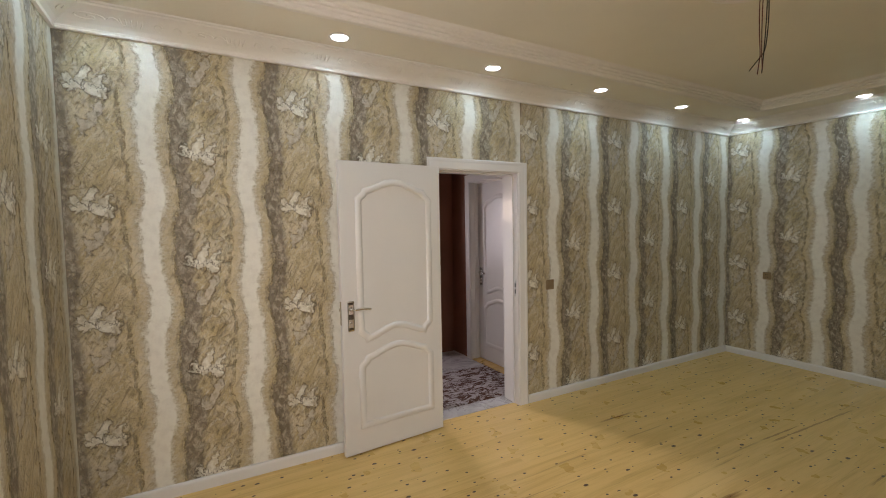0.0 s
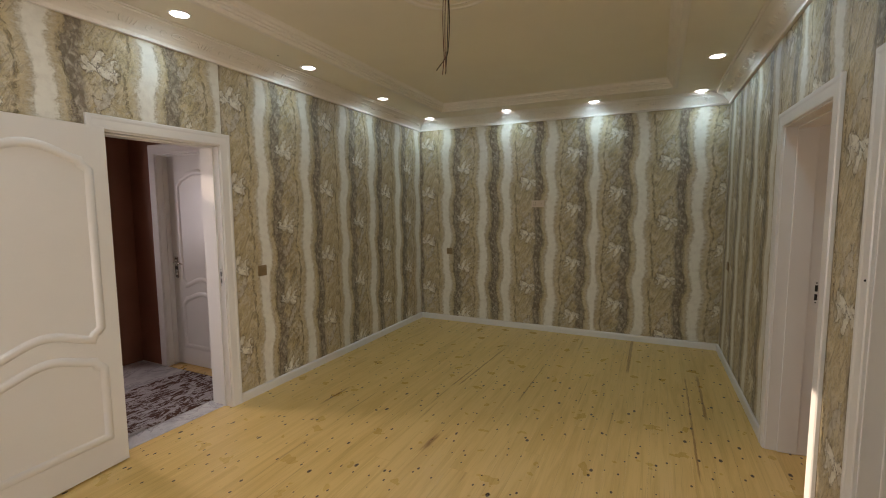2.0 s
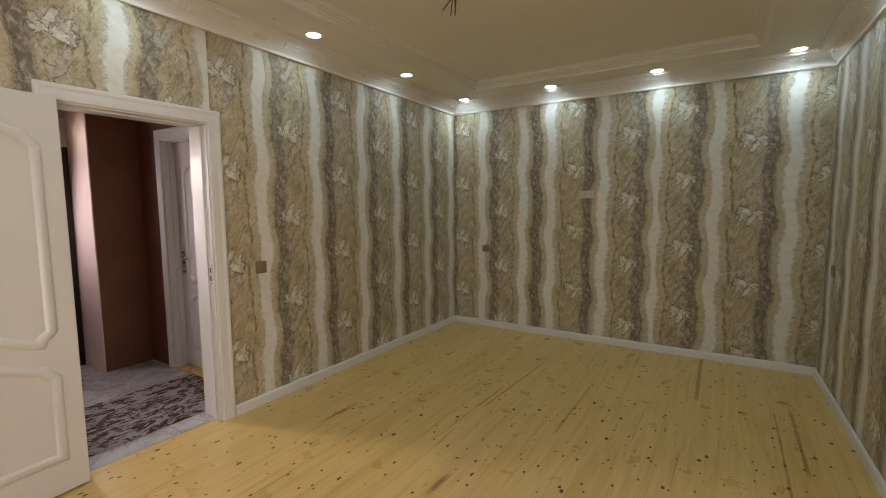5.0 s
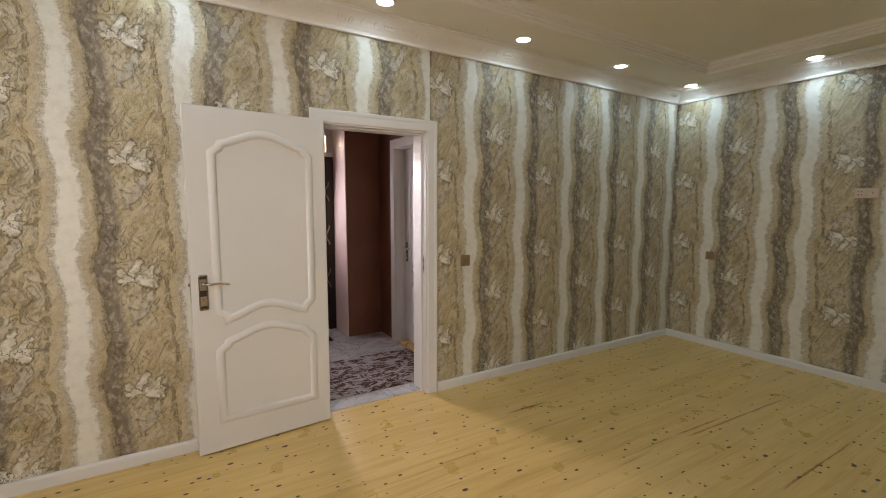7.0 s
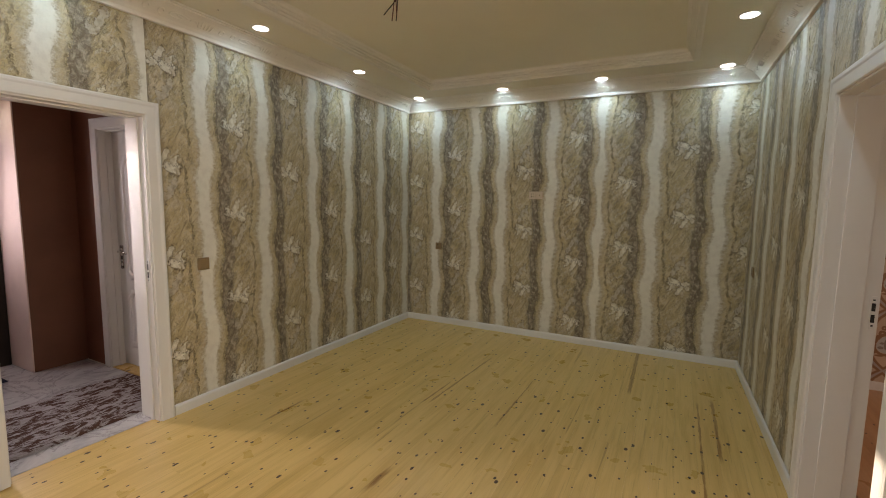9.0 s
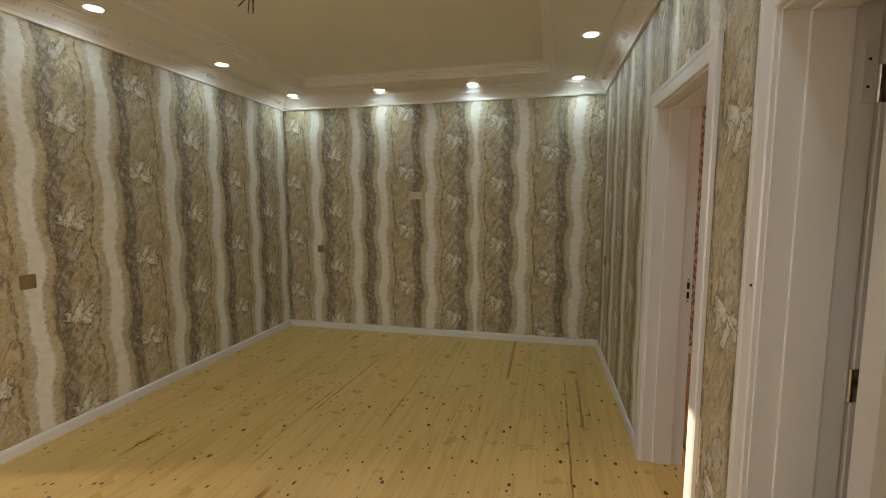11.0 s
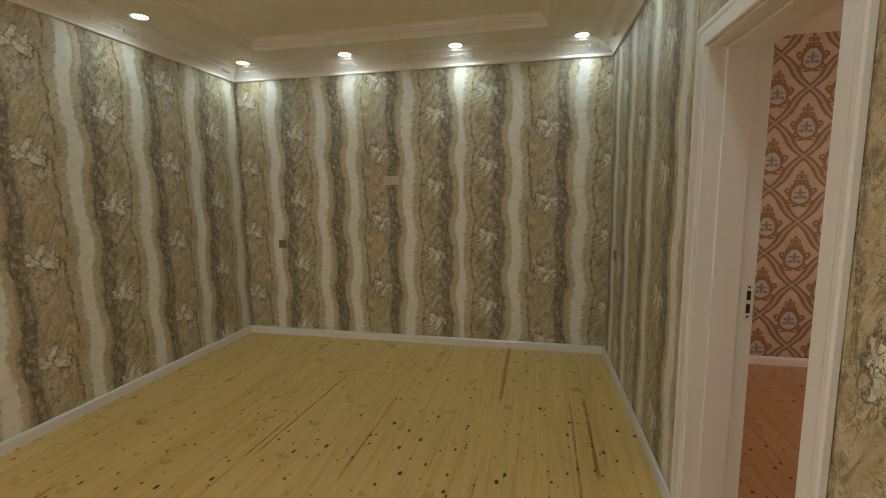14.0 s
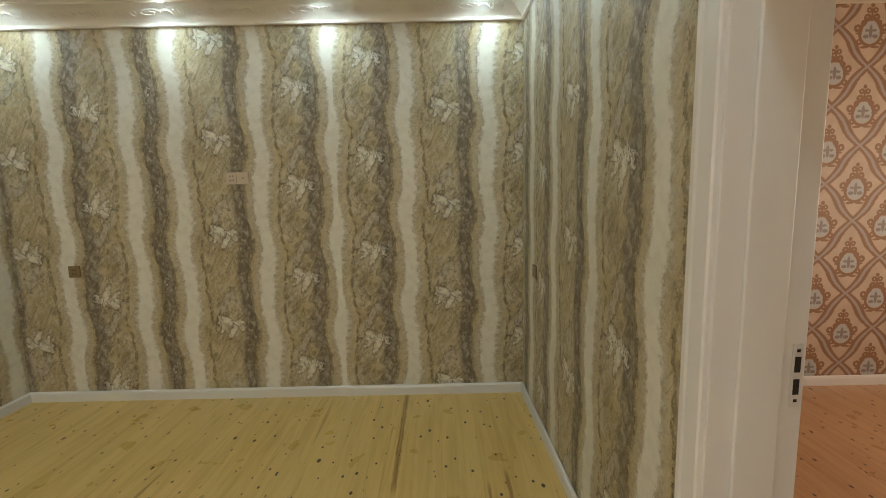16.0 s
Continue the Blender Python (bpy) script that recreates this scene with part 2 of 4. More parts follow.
def make_damask_paper():
    """Peach wallpaper with a half-drop lattice of brown and grey braces, and crowned blue-grey medallions in it."""
    p = Paint("damask_wallpaper", 0.55)
    u, v = p.uv()
    U, H = 0.43, 0.51
    vec = p.vector(u, v)
    wob = (p.noise(vec, 45, 2) - 0.5) * 0.008
    x0, y0 = u.wrap(-U / 2, U / 2), v.wrap(-H / 2, H / 2)
    far = (x0.abs() / (U / 2) + y0.abs() / (H / 2)).step(0.999, 1.001)
    x1, y1 = (u - U / 2).wrap(-U / 2, U / 2), (v - H / 2).wrap(-H / 2, H / 2)
    x = (x0 * (1.0 - far) + x1 * far).abs() + wob
    y = y0 * (1.0 - far) + y1 * far + wob
    edge = x / (U / 2) + y.abs() / (H / 2) + (y.abs() * (2 * TAU / H)).sin() * 0.07
    band = edge.step(0.8, 0.85)
    core = edge.step(0.93, 0.97)

    def oval(cx, cy, rx, ry):
        return (((x - cx) / rx).sq() + ((y - cy) / ry).sq()).root()

    def loop(cx, cy, r, wide=0.3):
        return oval(cx, cy, r, r).band(0.8, wide + 0.08, 0.15)

    # the medallion: a drop with a brown rim, lobed leaves inside
    drop = ((x / 0.07).sq() + ((y + 0.05) / (0.072 + y.step(-0.05, 0.03) * 0.025)).sq()).root()
    rim = drop.band(1.0, 0.11, 0.06)
    inner = drop.step(0.86, 0.78)
    leaf = oval(0.0, -0.035, 0.012, 0.045).min(oval(0.03, -0.065, 0.02, 0.013)).min(oval(0.024, -0.028, 0.016, 0.009))
    # the crown above it, and the tendrils at its sides
    curls = loop(0.028, 0.052, 0.02).max(loop(0.05, 0.018, 0.016)).max(loop(0.02, 0.098, 0.015)).max(oval(0.0, 0.065, 0.008, 0.05).step(1.05, 0.85)).max(oval(0.0, 0.128, 0.013, 0.014).step(1.1, 0.9))
    curls = curls.max(loop(0.088, -0.012, 0.02)).max(oval(0.075, -0.045, 0.026, 0.008).step(1.1, 0.85)).max(loop(0.07, -0.098, 0.017)).max(oval(0.035, -0.132, 0.03, 0.008).step(1.1, 0.85))
    col = p.mix((0.53, 0.4, 0.3), (0.47, 0.35, 0.26), p.noise(vec, 9, 3).step(0.35, 0.7))
    col = p.mix(col, (0.26, 0.135, 0.07), band.max(rim).max(curls))
    col = p.mix(col, (0.36, 0.31, 0.285), core)
    col = p.mix(col, (0.42, 0.425, 0.42), inner)
    col = p.mix(col, (0.24, 0.2, 0.18), inner * leaf.step(1.05, 0.85))
    p.set("Base Color", col)
    p.bump(p.noise(vec, 300, 2) + band * 0.6 + curls * 0.6 + rim * 0.6, 0.3, 0.0015)
    return p.mat


def make_pine(name, light, dark, rough=0.3, knots=True, marks=()):
    """Varnished knotty pine boards that run along x; each board has its own tone and grain."""
    p = Paint(name, rough, spec=0.5)
    w = p.node("ShaderNodeSeparateXYZ", Vector=p.node("ShaderNodeNewGeometry").outputs["Position"])
    x, y, z = [V(p.tree, w.outputs[n]) for n in range(3)]
    r = p.random()
    vec = p.vector(x * 0.9 + r * 31.0, y * 11.0 + r * 17.0, r * 9.0)
    long = p.noise(vec, 1.4, 5, 0.6, 1.0)
    vec2 = p.vector(x * 1.2 + r * 11.0, y * 60.0, r * 5.0)
    grain = p.noise(vec2, 2.2, 4, 0.65, 0.4)
    col = p.mix(light, dark, long.step(0.35, 0.75) * 0.7 + (r - 0.5) * 0.22)
    col = p.mix(col, tuple(c * 0.62 for c in dark), grain.step(0.52, 0.78) * 0.45)
    # brown resin streaks
    st = p.noise(p.vector(x * 0.75 + r * 57.0, y * 16.0 + r * 23.0, 3.0), 1.5, 3, 0.5, 0.3)
    col = p.mix(col, tuple(c * k for c, k in zip(dark, (0.5, 0.4, 0.3))), st.step(0.67, 0.75) * 0.5)
    for x0, x1, y0, slope, half in marks:
        off = (y - y0 - (x - x0) * slope).abs() + (p.noise(p.vector(x * 5.0, y * 30.0, y0), 2.0, 3) - 0.5) * 0.02
        mark = off.step(half, half * 0.35) * x.step(x0 - 0.03, x0 + 0.1) * x.step(x1 + 0.03, x1 - 0.1)
        col = p.mix(col, tuple(c * k for c, k in zip(dark, (0.5, 0.37, 0.22))), mark * (grain.step(0.3, 0.6) * 0.5 + 0.45))
    rough_v = p.noise(p.vector(x, y, z), 6.0, 3).step(0.2, 0.9) * 0.12 + (rough - 0.04)
    if knots:
        for scale, size, keep in ((5.0, 0.06, 0.14), (8.5, 0.07, 0.1)):
            n = p.node("ShaderNodeTexVoronoi", Vector=p.vector(x * 0.62 + scale + r * 91.0, y + r * 57.0, 0.0), Scale=scale, Randomness=1.0)
            n.voronoi_dimensions = "2D"
            hue = p.node("ShaderNodeSeparateColor", Color=n.outputs["Color"])
            some = V(p.tree, hue.outputs[0]).step(keep - 0.01, keep + 0.01)
            grow = V(p.tree, hue.outputs[1]) * 0.75 + 0.45
            dist = V(p.tree, n.outputs["Distance"]) / grow + (p.noise(p.vector(x, y, 0.0), 90, 2) - 0.5) * 0.03
            col = p.mix(col, (0.05, 0.024, 0.01), dist.step(size, size * 0.62) * some)
    p.set("Base Color", col)
    p.set("Roughness", rough_v)
    p.bump(grain * 0.4 + long * 0.3, 0.12, 0.0015)
    return p.mat


def make_plain(name, color, rough=0.5, metal=0.0, mottle=0.06, scale=3.0, grain=120.0, depth=0.0006, strength=0.25, spec=0.5):
    """A painted or solid surface with faint mottling and grain."""
    p = Paint(name, rough, metal, spec)
    vec = p.place("Object")
    n = p.noise(vec, scale, 4, 0.6)
    fine = p.noise(vec, grain, 3, 0.6)
    col = p.mix(color, tuple(c * (1 - mottle * 2.2) for c in color), n.step(0.35, 0.75))
    col = p.mix(col, tuple(c * (1 - mottle) for c in color), fine.step(0.45, 0.75))
    p.set("Base Color", col)
    p.set("Roughness", n * 0.12 + (rough - 0.06))
    p.bump(fine + n * 0.5, strength, depth)
    return p.mat


def make_marble_tile():
    p = Paint("marble_tile", 0.16)
    vec = p.place("Object")
    n = p.noise(vec, 2.2, 7, 0.65, 1.4)
    m = p.noise(vec, 5.0, 5, 0.6, 0.8)
    col = p.mix((0.58, 0.57, 0.575), (0.42, 0.41, 0.42), m.step(0.4, 0.75))
    col = p.mix(col, (0.27, 0.25, 0.26), n.band(0.5, 0.008, 0.02) * 0.5)
    p.set("Base Color", col)
    return p.mat


def make_rug():
    p = Paint("rug_pile", 0.95, spec=0.1)
    x, y, z = p.xyz("Object")
    n = p.noise(p.vector(x * 3.0, y * 5.0, 0.0), 2.6, 5, 0.65, 1.2)
    m = p.noise(p.vector(x * 3.0, y * 9.0, 4.0), 4.0, 4, 0.6, 0.8)
    tuft = p.noise(p.vector(x, y, 0.0), 160.0, 3, 0.7)
    col = p.mix((0.4, 0.36, 0.36), (0.1, 0.05, 0.035), n.step(0.45, 0.54))
    col = p.mix(col, (0.5, 0.47, 0.48), m.step(0.53, 0.6) * 0.85)
    col = p.mix(col, (0.05, 0.03, 0.025), tuft.step(0.5, 0.8) * 0.5)
    p.set("Base Color", col)
    p.bump(tuft + m * 0.6, 1.0, 0.01)
    return p.mat


def make_glow(name, color, strength):
    p = Paint(name, 0.4)
    p.set("Base Color", (0.9, 0.9, 0.9))
    p.set("Emission Color", color)
    p.set("Emission Strength", strength)
    return p.mat


def make_glass():
    p = Paint("pane_glass", 0.02)
    p.set("Base Color", (0.96, 0.98, 0.97))
    p.set("Transmission Weight", 1.0)
    p.set("IOR", 1.45)
    return p.mat


M_PAPER = make_marble_paper()
M_DAMASK = make_damask_paper()
M_PINE = make_pine("varnished_pine", (0.7, 0.475, 0.18), (0.52, 0.32, 0.09), marks=(
    (4.6, 5.72, 0.49, 0.01, 0.02), (3.85, 4.8, -0.08, 0.0, 0.014), (3.7, 4.85, 1.79, -0.05, 0.011), (3.65, 4.15, 1.84, -0.05, 0.009),
    (3.6, 4.5, 1.23, -0.005, 0.009), (3.0, 4.7, 0.02, 0.0, 0.009), (2.65, 2.9, 1.585, -0.03, 0.024), (2.9, 3.3, 2.625, 0.0, 0.015)))
M_ORANGE = make_pine("orange_pine", (0.54, 0.31, 0.165), (0.4, 0.205, 0.095), 0.3)
M_WHITE = make_plain("white_gloss_paint", (0.72, 0.7, 0.675), 0.3, mottle=0.02, scale=2.0, grain=60, depth=0.0004, strength=0.2)
M_GROOVE = make_plain("shadow_gap", (0.12, 0.1, 0.08), 0.8)
M_CEIL = make_plain("ceiling_paint", (0.82, 0.78, 0.68), 0.6, mottle=0.025, scale=1.2, grain=90, depth=0.0008)
M_PLASTER = make_plain("cornice_plaster", (0.82, 0.79, 0.74), 0.68, mottle=0.02, scale=4.0, depth=0.0006)
M_BROWN = make_plain("brown_hall_paper", (0.225, 0.092, 0.052), 0.6, mottle=0.08, scale=2.5, grain=200, depth=0.001, strength=0.5)
M_PINK = make_plain("pale_pink_plaster", (0.84, 0.66, 0.6), 0.6, mottle=0.05)
M_GREY = make_plain("bare_plaster", (0.6, 0.57, 0.52), 0.8, mottle=0.06)
M_CHROME = make_plain("satin_chrome", (0.74, 0.73, 0.71), 0.1, 1.0, mottle=0.04, scale=20)
M_STEEL = make_plain("zinc_plated_steel", (0.7, 0.69, 0.67), 0.5, 0.35, mottle=0.04, scale=20)
M_MAT = make_plain("door_mat_pile", (0.03, 0.035, 0.06), 0.95, mottle=0.15, scale=30, grain=260, depth=0.004, strength=0.8, spec=0.1)
M_BRICK = make_plain("orange_brick", (0.62, 0.24, 0.12), 0.85, mottle=0.12, scale=1.5, grain=30, depth=0.004)
M_DARK_CHROME = make_plain("dark_chrome", (0.16, 0.145, 0.13), 0.18, 1.0, mottle=0.05, scale=20)
M_DARK = make_plain("dark_metal", (0.035, 0.026, 0.022), 0.4, 0.6, mottle=0.1, scale=8)
M_BRONZE = make_plain("bronze_plastic", (0.3, 0.21, 0.115), 0.35, 0.35, mottle=0.05, scale=20)
M_CREAM = make_plain("cream_plastic", (0.62, 0.5, 0.39), 0.4, mottle=0.03, scale=20)
M_HOLE = make_plain("black_hole", (0.012, 0.011, 0.01), 0.7, mottle=0.05)
M_COPPER = make_plain("wire_red", (0.13, 0.035, 0.025), 0.5, mottle=0.1)
M_WIRE = make_plain("wire_black", (0.025, 0.022, 0.02), 0.5, mottle=0.1)
M_TILE = make_marble_tile()
M_RUG = make_rug()
M_LAMP = make_glow("lamp_diffuser", (0.86, 0.95, 1.0), 9.0)
M_GLASS = make_glass()


# ---- building helpers ----
def part(name, bm, material, parent=None, label="", smooth=False, m=None):
    """Links a bmesh as one mesh object, under parent if given."""
    mesh = bpy.data.meshes.new(name)
    bm.to_mesh(mesh)
    bm.free()
    mesh.materials.append(material)
    if smooth:
        mesh.shade_smooth()
    ob = new(name, mesh)
    ob.parent = parent
    if m is not None:
        ob.matrix_basis = m
    return tagged(ob, label) if label else ob


def thing(name, label, category, m=None, kind="", group=""):
    ob = new(name)
    if m is not None:
        ob.matrix_basis = m
    return tagged(ob, label, category, group, kind)


def box(bm, low, high, bevel=0.0):
    """A box from corner to corner, its edges bevelled."""
    size, mid = [h - l for l, h in zip(low, high)], [(h + l) / 2 for l, h in zip(low, high)]
    made = bmesh.ops.create_cube(bm, size=1.0, matrix=Matrix.Translation(mid) @ Matrix.Diagonal((*size, 1)))["verts"]
    if bevel:
        edges = list({e for v in made for e in v.link_edges})
        bmesh.ops.bevel(bm, geom=edges, offset=bevel, segments=2, affect="EDGES", profile=0.5)
    return bm


def boxed(low, high, bevel=0.0):
    return box(bmesh.new(), low, high, bevel)


def disc(bm, m, r0, r1, depth, n=24):
    bmesh.ops.create_cone(bm, cap_ends=True, segments=n, radius1=r0, radius2=r1, depth=depth, matrix=m)
    return bm


def sweep(bm, path, profile, closed=False, up=Vector((0, 0, 1))):
    """Sweeps a profile of (out, up) points along a flat path; joints are mitred. out is to the right of the way that the path goes."""
    n, rings = len(path), []
    pts = [Vector(q) for q in path]
    for i, q in enumerate(pts):
        before = (q - pts[i - 1]).normalized() if closed or i else None
        after = (pts[(i + 1) % n] - q).normalized() if closed or i < n - 1 else None
        before, after = before or after, after or before
        side_a, side_b = before.cross(up), after.cross(up)
        side = (side_a + side_b).normalized()
        side = side / max(0.35, side.dot(side_a))
        rings.append([bm.verts.new(q + side * o + up * h) for o, h in profile])
    for i in range(n if closed else n - 1):
        r, s = rings[i], rings[(i + 1) % n]
        for k in range(len(profile) - 1):
            bm.faces.new((r[k], r[k + 1], s[k + 1], s[k]))
    if not closed:
        for r in (rings[0], rings[-1]):
            if len(r) > 2:
                bm.faces.new(r)
    bmesh.ops.recalc_face_normals(bm, faces=bm.faces)
    return bm


def tube(bm, path, radius, n=8):
    """A round tube along points."""
    pts, rings = [Vector(q) for q in path], []
    for i, q in enumerate(pts):
        way = (pts[min(i + 1, len(pts) - 1)] - pts[max(i - 1, 0)]).normalized()
        a = way.orthogonal().normalized() if not rings else (last - way * last.dot(way)).normalized()
        last, b = a, way.cross(a)
        rings.append([bm.verts.new(q + (a * math.cos(TAU * k / n) + b * math.sin(TAU * k / n)) * radius) for k in range(n)])
    for r, s in zip(rings, rings[1:]):
        for k in range(n):
            bm.faces.new((r[k], r[(k + 1) % n], s[(k + 1) % n], s[k]))
    bm.faces.new(rings[0][::-1]), bm.faces.new(rings[-1])
    return bm


def wall(name, m, long, high, thick, front, back, holes=(), strips=(), label=""):
    """A wall with openings. Local x runs along its room side, y into its depth. holes: (s0, s1, z0, z1).
    strips: lengths of wallpaper (s0, s1, origin, turned, lift), which set the pattern's place."""
    strips = strips or ((0.0, long, 0.0, False, 0.0),)
    ss = sorted({0.0, long, *(v for h in holes for v in h[:2]), *(v for s in strips for v in s[:2] if 0 < v < long)})
    zs = sorted({0.0, high, *(v for h in holes for v in h[2:])})
    bm = bmesh.new()
    uv = bm.loops.layers.uv.new("paper")
    solid = lambda i, k: 0 <= i < len(ss) - 1 and 0 <= k < len(zs) - 1 and not any(h[0] - 1e-4 <= ss[i] and ss[i + 1] <= h[1] + 1e-4 and h[2] - 1e-4 <= zs[k] and zs[k + 1] <= h[3] + 1e-4 for h in holes)

    def quad(corners, index, strip=None):
        f = bm.faces.new([bm.verts.new(c) for c in corners])
        f.material_index = index
        for loop in f.loops:
            s, _, z = loop.vert.co
            if strip:
                _, _, origin, turned, lift = strip
                loop[uv].uv = (-(s - origin), lift - z) if turned else (s - origin, z - lift)
            else:
                loop[uv].uv = (s, z)

    for i in range(len(ss) - 1):
        for k in range(len(zs) - 1):
            if not solid(i, k):
                continue
            a, b, c, d = ss[i], ss[i + 1], zs[k], zs[k + 1]
            strip = next(s for s in strips if s[0] - 1e-4 <= (a + b) / 2 <= s[1] + 1e-4)
            quad([(a, 0, c), (b, 0, c), (b, 0, d), (a, 0, d)], 0, strip)
            quad([(b, thick, c), (a, thick, c), (a, thick, d), (b, thick, d)], 1)
            if not solid(i - 1, k):
                quad([(a, thick, c), (a, 0, c), (a, 0, d), (a, thick, d)], 2)
            if not solid(i + 1, k):
                quad([(b, 0, c), (b, thick, c), (b, thick, d), (b, 0, d)], 2)
            if not solid(i, k - 1):
                quad([(a, thick, c), (b, thick, c), (b, 0, c), (a, 0, c)], 2)
            if not solid(i, k + 1):
                quad([(a, 0, d), (b, 0, d), (b, thick, d), (a, thick, d)], 2)
    ob = part(name, bm, front, None, label, m=m)
    ob.data.materials.append(back)
    ob.data.materials.append(M_GREY)
    return tagged(ob, category="wall", kind="structure")


def skirting(name, m, runs, label, high=0.072):
    """A baseboard along a wall's room side, in runs (s0, s1)."""
    bm = bmesh.new()
    for s0, s1 in runs:
        sweep(bm, [(s0, -0.002, 0), (s1, -0.002, 0)], [(0, 0), (0.016, 0), (0.016, high - 0.016), (0.012, high - 0.004), (0.006, high), (0, high)])
    return tagged(part(name, bm, M_WHITE, None, label, m=m), category="baseboard", kind="structure")


def door_frame(name, m, s0, s1, top, thick, label, trim=0.085, faces=(0, 1), strike=None):
    """Jamb lining, stop and architraves round an opening (s0, s1, top), in a wall's own coordinates."""
    ob = thing(name, label, "door frame", m, "structure")
    for a, b in ((s0 - 0.012, s0 + 0.012), (s1 - 0.012, s1 + 0.012)):
        part("jamb", boxed((a, -0.004, 0), (b, thick + 0.004, top), 0.002), M_WHITE, ob)
    part("head_jamb", boxed((s0 + 0.012, -0.004, top - 0.024), (s1 - 0.012, thick + 0.004, top), 0.002), M_WHITE, ob)
    # the door stop, against which the leaf closes
    d = thick - 0.055 if strike == "far" else 0.05
    e0, e1 = (d - 0.1, d) if strike == "far" else (d, d + 0.03)
    for a, b in ((s0 + 0.012, s0 + 0.022), (s1 - 0.022, s1 - 0.012)):
        part("door_stop", boxed((a, e0, 0), (b, e1, top - 0.024), 0.003), M_WHITE, ob)
    part("door_stop", boxed((s0 + 0.022, e0, top - 0.034), (s1 - 0.022, e1, top - 0.024), 0.003), M_WHITE, ob)
    profile = [(0, 0), (0, 0.012), (0.006, 0.016), (trim - 0.03, 0.016), (trim - 0.02, 0.019), (trim - 0.006, 0.019), (trim, 0.014), (trim, 0)]
    for f in faces:
        y = -0.002 if f == 0 else thick + 0.002
        up = Vector((0, -1, 0)) if f == 0 else Vector((0, 1, 0))
        path = [(s1 - 0.004, y, 0), (s1 - 0.004, y, top - 0.016), (s0 + 0.004, y, top - 0.016), (s0 + 0.004, y, 0)]
        path = path if f == 0 else path[::-1]
        bm = bmesh.new()
        # outward is away from the opening
        flat = [(o, h) for o, h in profile]
        sweep(bm, path, flat, up=up)
        part("architrave", bm, M_WHITE, ob)
    return ob


def arch(x0, x1, z_low, rise, notch, n=16, side=-1):
    """The scalloped edge of a door panel: small notched shoulders and a shallow bow between them."""
    pts = [(x0, z_low + side * notch * 1.1), (x0 + notch * 0.3, z_low + side * notch * 0.8), (x0 + notch * 0.8, z_low + side * notch * 0.5), (x0 + notch * 1.0, z_low)]
    a, b = x0 + notch, x1 - notch
    for k in range(1, n):
        t = k / n
        pts.append((a + (b - a) * t, z_low + rise * (0.5 - 0.5 * math.cos(TAU * t)) ** 0.7))
    return pts + [(x0 + x1 - x, z) for x, z in reversed(pts[:4])]


